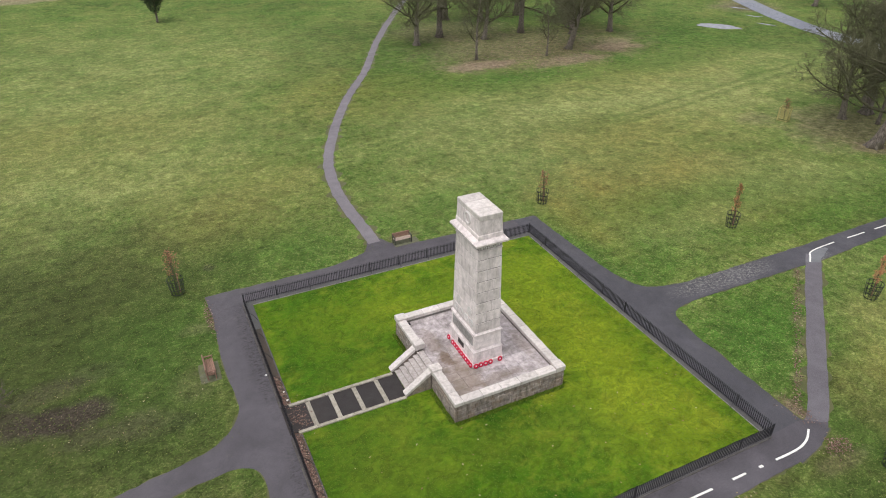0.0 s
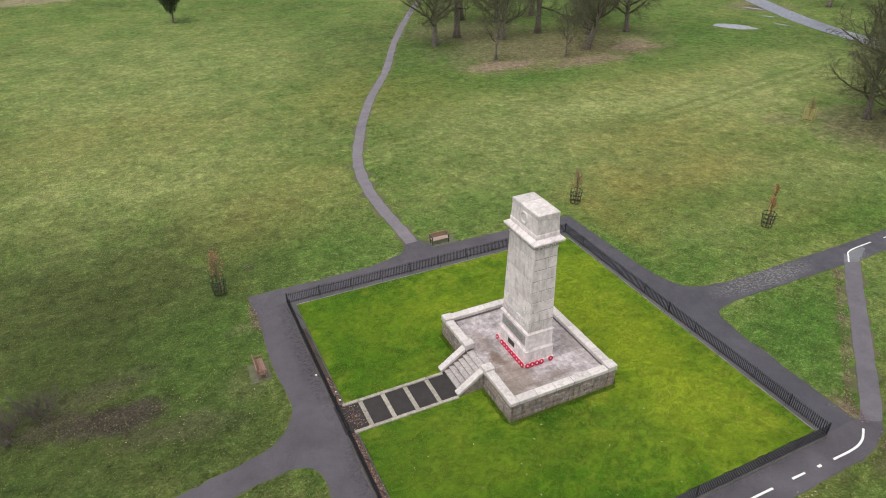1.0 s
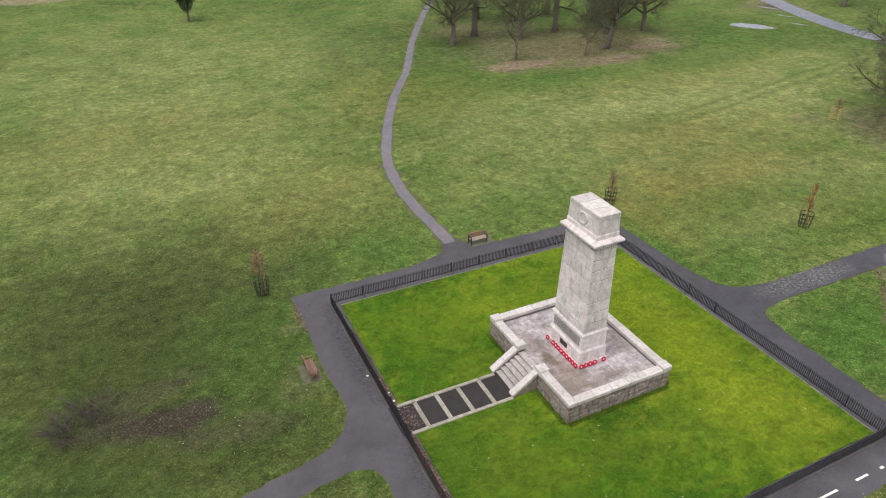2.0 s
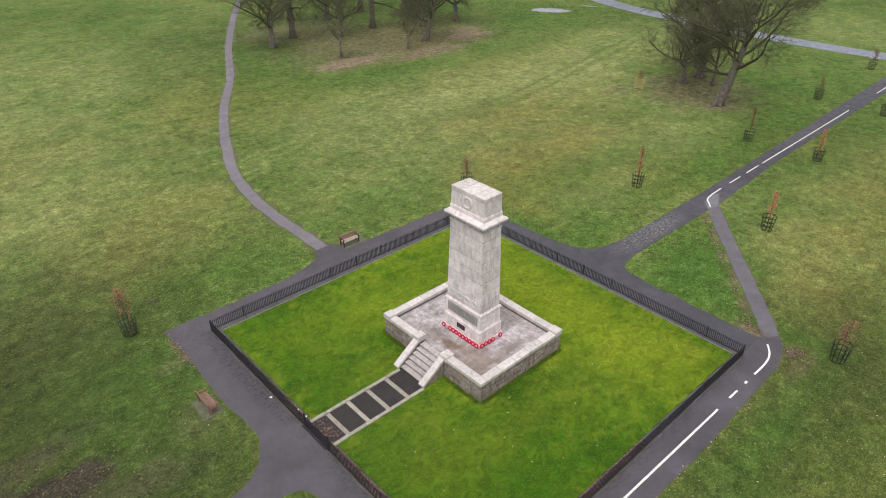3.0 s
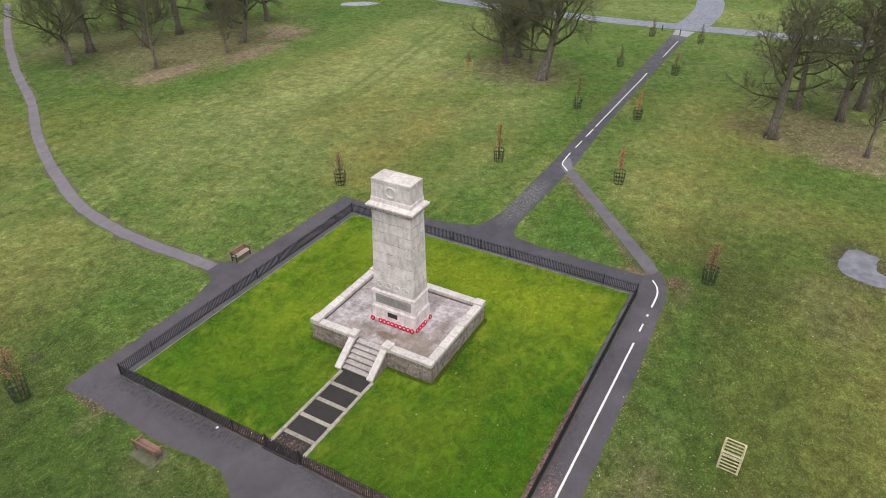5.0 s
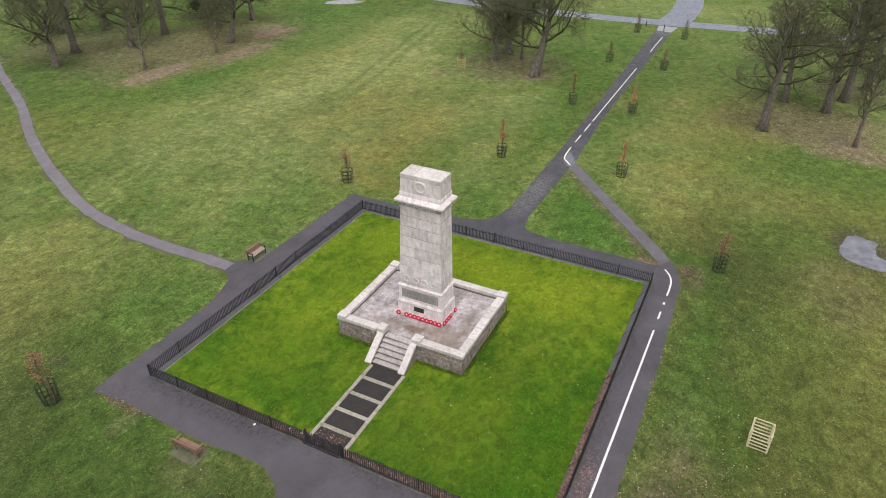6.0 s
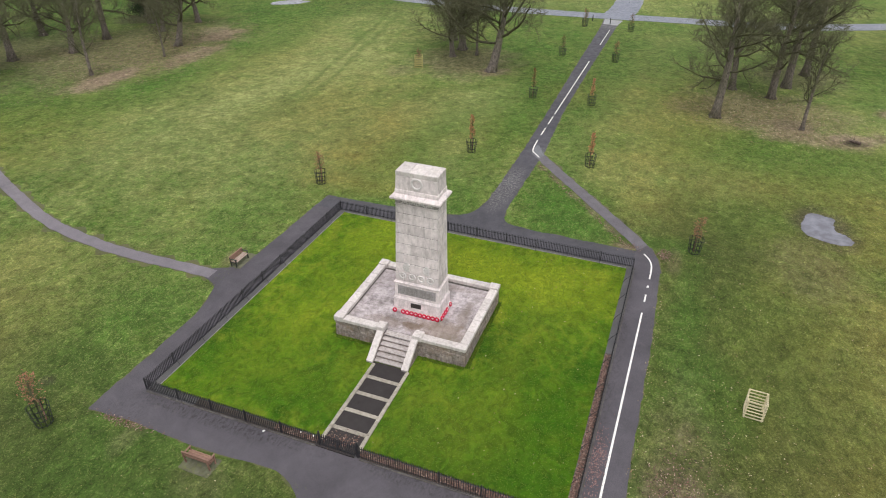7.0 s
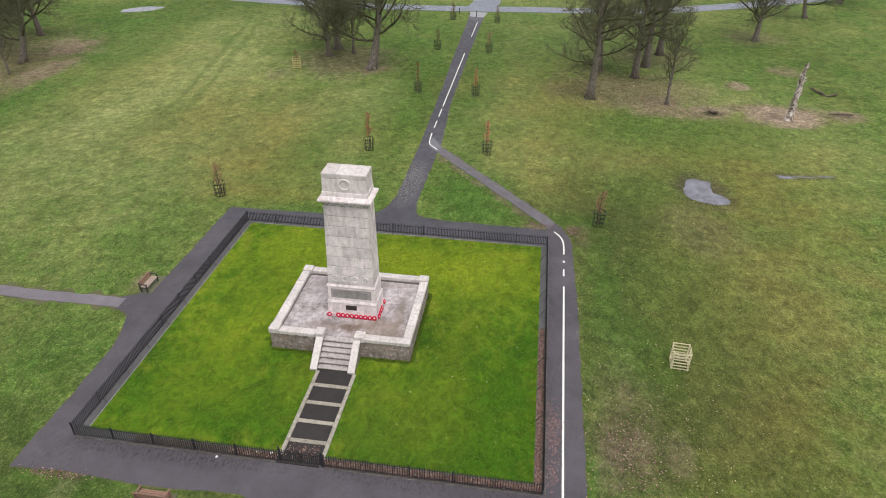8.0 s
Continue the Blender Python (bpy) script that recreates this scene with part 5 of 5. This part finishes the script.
tree("tall", "bare tree at the back of the grove", 66.0, 106.0, 250)
tree("oak_wide", "low bare tree in the leaf-strewn grove", 52.0, 92.5, 15, 0.9)
tree("oak_wide", "low dense bare tree in the grove", 73.5, 88.5, 145, 0.95)
tree("oak", "bare spreading tree in the grove", 57.5, 104.0, 60, 0.95)
tree("oak_wide", "low dense bare tree in the grove", 66.5, 89.5, 320, 0.8)
tree("oak_wide", "low bare tree close behind the leaning oak", 70.5, 43.5, 215, 0.8)
tree("oak_wide", "distant bare tree beyond the road", 122.0, 88.0, 20, 0.9)
tree("tall", "distant bare tree beyond the road", 128.0, 78.0, 140)


# ---- evergreens and shrubs ----
def leaf_cloud(rng, s, centre, rx, ry, rz, count, size):
    for _ in range(count):
        while True:
            u = Vector((rng.uniform(-1, 1), rng.uniform(-1, 1), rng.uniform(-1, 1)))
            if 0.25 < u.length < 1 and rng.random() < u.length:
                break
        u *= 1 + 0.25 * noise.noise(u * 2.3 + Vector(centre))
        p = Vector(centre) + Vector((u.x * rx, u.y * ry, u.z * rz))
        a = Vector((rng.gauss(0, 1), rng.gauss(0, 1), rng.gauss(0, 1))).normalized() * size * rng.uniform(0.6, 1.3)
        b = a.orthogonal().normalized() * size * 0.5
        s.add([p - a, p + b, p + a, p - b], [(0, 1, 2, 3)])


def evergreen(label, x, y, rx, ry, h, seed, count=5200, stem=0.0, name="evergreen_bush", category="bush"):
    """A leafy crown of height h on a stem."""
    ob = thing(name, label, category, (x, y, 0))
    rng = random.Random(seed)
    s = Shape()
    s.tube([(0, 0, -0.1), (0.1, 0, stem + h * 0.4), (0, 0.1, stem + h * 0.8)], [0.20, 0.14, 0.04], 7)
    for k in range(9):
        a = 2 * math.pi * k / 9
        s.tube([(0, 0, stem + h * 0.15 + 0.05 * k), (rx * 0.45 * math.cos(a), ry * 0.45 * math.sin(a), stem + h * 0.45), (rx * 0.8 * math.cos(a), ry * 0.8 * math.sin(a), stem + h * 0.62)], [0.06, 0.04, 0.02], 4)
    part("trunk", s, BARK, ob)
    s = Shape()
    for k in range(7):
        a = 2 * math.pi * k / 7
        leaf_cloud(rng, s, (rx * 0.45 * math.cos(a), ry * 0.45 * math.sin(a), stem + h * rng.uniform(0.42, 0.62)), rx * 0.6, ry * 0.6, h * 0.36, count // 8, 0.12)
    leaf_cloud(rng, s, (0, 0, stem + h * 0.7), rx * 0.6, ry * 0.6, h * 0.3, count // 8, 0.12)
    if stem:
        leaf_cloud(rng, s, (0, 0, stem + h * 0.22), rx * 0.5, ry * 0.5, h * 0.24, count // 6, 0.12)
    part("foliage", s.mesh("foliage", EVERGREEN, False, False), EVERGREEN, ob)


evergreen("dark evergreen bush under the bare trees", 72.0, 98.0, 2.6, 2.4, 3.0, 4, 3800)
evergreen("small round dark evergreen tree alone on the grass", 6.4, 127.6, 2.2, 2.2, 6.4, 6, 6000, 1.6, "evergreen_tree", "tree")


def shrub(label, x, y, size, seed):
    rng = random.Random(seed)
    b = Shape()
    for k in range(13):
        d = perch(rng, Vector((0, 0, 1)), rng.uniform(0.3, 1.3))
        grow(rng, (b, b, b, b, b), (rng.uniform(-0.3, 0.3) * size, rng.uniform(-0.3, 0.3) * size, -0.03), d, 0.95 * size, 0.018, 2, (None, None, (6, 0.6, 0.8, 0.1), (4, 0.5, 0.8, 0.1)))
    ob = thing("bare_shrub", label, "shrub", (x, y, 0))
    part("crown", b.mesh("crown", TWIGDARK, False, False), TWIGDARK, ob)


shrub("dark tangled bare shrub on the grass", -10.6, 32.6, 1.5, 3)
shrub("dark tangled bare shrub on the grass", -11.8, 31.6, 1.4, 4)


# ---- dead tree ----
dead = thing("dead_tree", "bleached broken trunk of a dead tree on bare soil", "dead tree", (56.0, -12.0, 0))
rng = random.Random(11)
s = Shape()
pts = [Vector((0.08 * math.sin(z * 1.9), -0.03 * z + 0.07 * math.cos(z * 2.7) - 0.06, z)) for z in (-0.1, 0.2, 0.5, 0.9, 1.3, 1.7, 2.1, 2.5, 2.9, 3.3, 3.7, 4.1, 4.5, 4.9, 5.3, 5.7, 6.0, 6.3)]
s.tube(pts, [0.58, 0.44, 0.37, 0.34, 0.36, 0.31, 0.33, 0.29, 0.34, 0.30, 0.27, 0.31, 0.20, 0.24, 0.15, 0.17, 0.09, 0.03], 13)
s.v = [(x + 0.10 * noise.noise((x * 4, y * 4, z * 2.6)), y + 0.10 * noise.noise((x * 4 + 9, y * 4, z * 2.6)), z) for x, y, z in s.v]
part("trunk", s, DEADWOOD, dead)
for k in range(11):
    a, z = rng.uniform(0, 6.28), rng.uniform(2.4, 5.9)
    r = 0.30 - 0.03 * z
    s = Shape().bulge((0.05 + r * math.cos(a), -0.03 * z - 0.06 + r * math.sin(a), z), 0.10, 0.10, rng.uniform(0.10, 0.22), 8, 6)
    s.v = [(x + 0.05 * noise.noise((x * 7, y * 7, z * 7)), y + 0.05 * noise.noise((x * 7 + 4, y * 7, z * 7)), z) for x, y, z in s.v]
    part("burr", s, DEADWOOD, dead)
for k, (z, a, n) in enumerate(((3.3, 0.4, 0.35), (3.8, 2.6, 0.3), (4.2, 4.4, 0.55), (4.5, 1.5, 0.3), (5.1, 5.5, 0.3), (5.4, 3.0, 0.25), (4.4, 5.0, 0.5))):
    y = -0.03 * z - 0.06
    s = Shape().tube([(0.05, y, z), (0.05 + n * math.cos(a) * 0.7, y + n * math.sin(a) * 0.7, z + 0.1), (0.05 + n * math.cos(a), y + n * math.sin(a), z + 0.26)], [0.10, 0.08, 0.03], 6)
    part("broken_branch", s, DEADWOOD, dead)


def log(label, x, y, turn, n, r):
    g = thing("fallen_branch", label, "fallen branch", (x, y, 0), turn, "fallen branches near the dead tree")
    rg = random.Random(int(x * 10))
    pts = [(n * (k / 5 - 0.5), rg.uniform(-0.12, 0.12), r * 0.8 + rg.uniform(0, 0.08)) for k in range(6)]
    part("limb", Shape().tube(pts, [r * (1.1 - 0.12 * k) for k in range(6)], 7), ROTTEN, g)
    for k in range(5):
        p = pts[k + 1]
        part("side_branch", Shape().tube([p, (p[0] + rg.uniform(-0.2, 0.3), p[1] + rg.uniform(-0.6, 0.6), p[2] + rg.uniform(0.1, 0.4))], [r * 0.5, r * 0.15], 5), ROTTEN, g)


log("broken grey branch lying on the grass", 66.2, -18.2, 20, 2.4, 0.15)
log("broken grey branch lying on the grass", 64.8, -19.2, 110, 1.6, 0.12)
log("broken twigs lying on bare soil", 58.4, -18.2, 95, 2.6, 0.09)
log("rotten log on a patch of bare soil", 56.5, -4.2, 80, 1.0, 0.16)


# ---- saplings in steel guards ----
def band(r, h=0.045, n=24):
    """A flat steel hoop of radius r."""
    s = Shape()
    for k in range(n):
        a = 2 * math.pi * k / n
        s.v += [(q * math.cos(a), q * math.sin(a), z) for q, z in ((r, 0), (r + 0.014, 0), (r + 0.014, h), (r, h))]
    for k in range(n):
        a, b = 4 * k, 4 * ((k + 1) % n)
        s.f += [(a + i, a + (i + 1) % 4, b + (i + 1) % 4, b + i) for i in range(4)]
    return s.mesh("hoop", GUARD)


HOOPS = [(z, band(0.40 + 0.10 * z)) for z in (0.06, 0.42, 0.78, 1.12)]
GBAR = Shape().hexa([(-0.018, -0.008, 0), (0.018, -0.008, 0), (0.018, 0.008, 0), (-0.018, 0.008, 0)], [(-0.018, -0.128, 1.2), (0.018, -0.128, 1.2), (0.018, -0.112, 1.2), (-0.018, -0.112, 1.2)]).mesh("bar", GUARD)
STAKE = Shape().tube([(0, 0, 0), (0, 0, 1.45)], [0.04, 0.036], 6).mesh("stake", TEAK)


def sapling_meshes(seed, h, spread, leaves, material):
    rg = random.Random(seed)
    a, b = Shape(), Shape()
    a.tube([(0, 0, -0.05), (0.02, 0.01, h * 0.4), (0.0, 0.03, h * 0.75), (0.02, 0.02, h)], [0.035, 0.028, 0.018, 0.006], 6)
    for k in range(46):
        z = h * rg.uniform(0.28, 0.92)
        t = rg.uniform(0, 2 * math.pi)
        n = spread * rg.uniform(0.5, 1.0) * (1.25 - z / h)
        e = Vector((n * math.cos(t), n * math.sin(t), z + n * rg.uniform(1.0, 2.2)))
        m = Vector((0, 0, z)).lerp(e, 0.5) + Vector((0.05 * math.cos(t), 0.05 * math.sin(t), -0.02))
        a.tube([(0, 0, z), m, e], [0.012, 0.009, 0.005], 3, False)
        for _ in range(leaves):
            p = m.lerp(e, rg.uniform(-0.5, 1.05)) + Vector((rg.gauss(0, 0.05), rg.gauss(0, 0.05), rg.gauss(0, 0.06)))
            u = Vector((rg.gauss(0, 1), rg.gauss(0, 1), rg.gauss(0, 1))).normalized() * 0.055
            v = u.orthogonal().normalized() * 0.028
            b.add([p - u, p + v, p + u, p - v], [(0, 1, 2, 3)])
    return a.mesh("stem", TWIG, False, False), b.mesh("leaves", material, False, False)


RED, THIN = sapling_meshes(2, 3.8, 0.44, 13, RUSSET), sapling_meshes(5, 3.3, 0.75, 6, BROWNLEAF)
for x, y, kind, size, label in (
    (29.15, 40.5, THIN, 0.95, "bare reddish sapling in a dark steel guard"), (40.4, 30.6, RED, 1.0, "russet sapling in a dark steel guard"),
    (57.95, 29.0, RED, 0.95, "russet sapling in a dark steel guard"), (76.7, 29.5, THIN, 0.9, "thin bare sapling in a dark steel guard"),
    (95.1, 29.7, THIN, 0.9, "thin bare sapling in a dark steel guard"), (41.25, 19.45, RED, 0.9, "russet sapling in a dark steel guard"),
    (57.9, 22.2, RED, 0.85, "russet sapling in a dark steel guard"), (76.3, 22.2, THIN, 0.9, "thin bare sapling in a dark steel guard"),
    (94.3, 22.35, THIN, 0.9, "thin bare sapling in a dark steel guard"), (29.15, 9.75, THIN, 0.95, "wispy brown-leaved sapling in a dark steel guard"),
    (-0.12, 39.75, THIN, 1.1, "bare twiggy sapling in a dark steel guard"), (64.1, 45.9, THIN, 0.8, "thin bare sapling inside a slatted timber guard"),
):
    ob = thing("sapling", label, "sapling", (x, y, 0), random.uniform(0, 360), "newly planted saplings")
    ob.scale = (size, size, size)
    part("stem", kind[0], TWIG, ob)
    part("leaves", kind[1], RUSSET, ob)
    if x == 64.1:
        continue
    g = thing("tree_guard", "dark round steel tree guard on the grass", "tree guard", (x, y, 0), random.uniform(0, 20), "steel tree guards")
    for k in range(12):
        a = 2 * math.pi * k / 12
        piece("bar", GBAR, g, (0.405 * math.cos(a), 0.405 * math.sin(a), 0), math.degrees(a) + 90)
    for z, hoop in HOOPS:
        piece("hoop", hoop, g, (0, 0, z))
    piece("stake", STAKE, g, (0.18, 0, 0))

for x, y in ((98.0, 26.1), (99.5, 29.2)):
    b = thing("bollard", "dark bollard where the path meets the road", "bollard", (x, y, 0.02))
    part("shaft", Shape().tube([(0, 0, 0), (0, 0, 0.9)], [0.07, 0.065], 10), IRON, b)
    part("cap", Shape().bulge((0, 0, 0.93), 0.085, 0.085, 0.06, 10, 6), IRON, b)


# ---- fallen leaves and grass tufts ----
def off_paths(x, y):
    if 1.2 < x < 28.0 and 11.2 < y < 39.2:
        return False
    if -16 < x < 2 and 21.5 < y < 25.2 and y > 22.4 + 0.1 * x:
        return False
    if 27 < x < 100 and 23.9 < y < 27.0:
        return False
    if 27 < x < 44 and abs((y - 12.6) - (x - 27.5) * 0.82) < 1.2:
        return False
    if 40 < y < 80 and abs(x - (14.0 + max(0, y - 47) ** 1.45 * 0.078)) < 1.0:
        return False
    return not (34 < x < 39.5 and -2 < y < 3)


def scatter(name, label, category, material, count, spot, size, z, flat=0.35, seed=1, clear=None):
    rg = random.Random(seed)
    s = Shape()
    for _ in range(count):
        x, y = spot(rg)
        if clear and not clear(x, y):
            continue
        a, n = rg.uniform(0, 6.283), size * rg.uniform(0.6, 1.4)
        ca, sa = math.cos(a) * n, math.sin(a) * n
        h = z + rg.uniform(0, 0.03)
        t1, t2 = rg.uniform(-flat, flat) * n, rg.uniform(0, flat) * n
        s.add([(x - ca, y - sa, h), (x + sa * 0.55, y - ca * 0.55, h + t2 + 0.004), (x + ca, y + sa, h + abs(t1)), (x - sa * 0.55, y + ca * 0.55, h + t2 + 0.004)], [(0, 1, 2, 3)])
    solo(name, s, material, label, category, kind="stuff", tidy=False)


def between(x0, x1, y0, y1):
    return lambda rg: (rg.uniform(x0, x1), rg.uniform(y0, y1))


def blot(cx, cy, sx, sy):
    return lambda rg: (rg.gauss(cx, sx), rg.gauss(cy, sy))


scatter("leaf_litter", "brown fallen leaves drifted behind the railings", "leaves", FALLEN, 3000, lambda rg: (rg.triangular(3.64, 4.12, 3.75), min(29.0, 13.7 + 15.0 * rg.random() ** 1.25)), 0.05, 0.045, seed=2)
scatter("leaf_litter", "brown fallen leaves drifted along the lawn's edge", "leaves", FALLEN, 2600, lambda rg: (3.7 + 11.8 * rg.random() ** 1.15, rg.triangular(13.65, 14.04, 13.88)), 0.05, 0.045, seed=3)
scatter("leaf_litter", "trodden leaves on the cycle path", "leaves", PINKLEAF, 420, blot(7.4, 13.15, 1.1, 0.20), 0.042, 0.028, 0.05, seed=4)
scatter("leaf_litter", "trodden leaves on the cycle path", "leaves", PINKLEAF, 120, blot(4.6, 13.2, 0.5, 0.2), 0.042, 0.028, 0.05, seed=14)
scatter("leaf_litter", "pale dry leaves strewn on the grass", "leaves", PALELEAF, 520, blot(7.0, 7.4, 4.8, 2.4), 0.046, 0.03, seed=5, clear=off_paths)
scatter("leaf_litter", "pale dry leaves strewn on the grass", "leaves", PALELEAF, 170, blot(-5.2, 29.8, 2.6, 1.8), 0.038, 0.03, seed=6, clear=off_paths)
scatter("leaf_litter", "a few pale leaves on the park grass", "leaves", PALELEAF, 420, between(2, 40, -12, 11), 0.055, 0.03, seed=7, clear=off_paths)
scatter("leaf_litter", "a few pale leaves on the mown lawn", "leaves", PALELEAF, 60, between(4.5, 24.5, 14.4, 21), 0.055, 0.085, seed=8)
scatter("leaf_litter", "brown leaves on the memorial walkway", "leaves", FALLEN, 170, blot(4.25, 25.1, 0.28, 0.5), 0.045, 0.09, 0.05, seed=9)
scatter("leaf_litter", "leaves gathered beside the path corner", "leaves", FALLEN, 260, blot(28.2, 14.4, 0.3, 0.6), 0.04, 0.03, seed=10)
scatter("leaf_litter", "brown leaves in a worn patch of grass", "leaves", FALLEN, 700, blot(6.6, 9.4, 1.5, 0.8), 0.05, 0.03, seed=15, clear=off_paths)
scatter("leaf_litter", "brown leaves blown along the path edge", "leaves", PALELEAF, 160, lambda rg: (rg.uniform(3, 22), rg.gauss(11.5, 0.12)), 0.045, 0.03, seed=16)
scatter("leaf_litter", "dead leaves along the ragged path edge", "leaves", FALLEN, 240, blot(1.35, 36.0, 0.14, 1.0), 0.05, 0.016, seed=19)
scatter("leaf_litter", "dead leaves outside the path corner", "leaves", FALLEN, 260, blot(27.9, 11.7, 0.45, 0.28), 0.05, 0.028, seed=20)
scatter("soil_clods", "row of turned clods beside the narrow path", "soil", FALLEN, 420, lambda rg: (lambda t: (28.6 + 11.2 * t + rg.gauss(0, 0.12), 14.65 + 9.3 * t + rg.gauss(0, 0.12)))(rg.random()), 0.06, 0.02, 0.8, seed=17)
scatter("leaf_litter", "fallen leaves under the small grove", "leaves", PALELEAF, 1500, blot(62, 3, 3.5, 4), 0.10, 0.03, seed=18)
scatter("leaf_litter", "fallen leaves under the grove", "leaves", FALLEN, 5000, blot(56, 82, 9, 5), 0.09, 0.03, seed=11)


def scrap(label, x, y, z, size, seed):
    """A crumpled scrap: a ball of paper with dented sides."""
    s = Shape().bulge((0, 0, size * 0.5), size, size * 0.8, size * 0.55, 9, 6)
    s.v = [(a + size * 0.4 * noise.noise((a * 30 + seed, b * 30, c * 30)), b + size * 0.4 * noise.noise((a * 30, b * 30 + seed, c * 30)), max(c, 0.0)) for a, b, c in s.v]
    ob = solo("paper_scrap", s, CARD, label, "litter", "paper scraps by the railings")
    ob.matrix_basis = pose(x, y, z)


scrap("crumpled white paper lying beside the railings", 3.40, 29.1, 0.012, 0.07, 1)
scrap("crumpled white paper among fallen leaves", 4.0, 26.6, 0.045, 0.07, 2)
scrap("small white scrap among fallen leaves", 3.98, 27.3, 0.045, 0.05, 3)


def tufts(name, label, material, count, spot, clear, width, tall, z, seed):
    """Small clumps of three or four blades each."""
    rg = np.random.RandomState(seed)
    v, f = [], []
    for _ in range(count):
        x, y = spot(rg)
        if not clear(x, y):
            continue
        for _ in range(3):
            a = rg.uniform(0, 6.283)
            w, h, o = width * rg.uniform(0.5, 1.2), tall * rg.uniform(0.5, 1.3), tall * rg.uniform(0.2, 1.1)
            px, py = x + rg.normal(0, width * 0.7), y + rg.normal(0, width * 0.7)
            ca, sa = math.cos(a), math.sin(a)
            k = len(v)
            v += [(px - sa * w * 0.5, py + ca * w * 0.5, z), (px + sa * w * 0.5, py - ca * w * 0.5, z), (px + ca * o, py + sa * o, z + h)]
            f.append((k, k + 1, k + 2))
    s = Shape()
    s.v, s.f = v, f
    solo(name, s, material, label, "grass", kind="stuff", tidy=False)


def near_field(rg):
    r, a = 78 * rg.uniform(0.02, 1) ** 0.5, rg.uniform(-0.15, 1.75)
    return -9 + r * math.cos(a), 0 + r * math.sin(a)


tufts("grass_tufts", "tufts of rough winter grass", SEDGE, 100000, near_field, off_paths, 0.05, 0.045, 0.0, 5)
tufts("lawn_tufts", "short blades of the mown lawn", TURF, 45000, lambda rg: (rg.uniform(LX0, LX1), rg.uniform(LY0, LY1)), lambda x, y: not (9.8 < x < 18.1 and 21.1 < y < 29.5) and not (x < 10.2 and 23.8 < y < 26.4), 0.035, 0.035, 0.073, 6)


def wall_foot(rg):
    """A spot in the narrow band along the foot of the terrace walls."""
    off, u = 0.05 + 0.22 * rg.uniform(0, 1) ** 2, rg.uniform(0, 2 * (X1 - X0) + 2 * (Y1 - Y0))
    for n, a, b, c, d in ((X1 - X0, X0, Y0 - off, 1, 0), (Y1 - Y0, X1 + off, Y0, 0, 1), (X1 - X0, X0, Y1 + off, 1, 0), (Y1 - Y0, X0 - off, Y0, 0, 1)):
        if u < n:
            return a + c * u, b + d * u
        u -= n
    return X0, Y0 - off


tufts("grass_fringe", "longer unmown grass along the terrace walls", TURF, 7500, wall_foot, lambda x, y: not (x < X0 and GAP0 - 0.45 < y < GAP1 + 0.45), 0.03, 0.085, 0.073, 7)
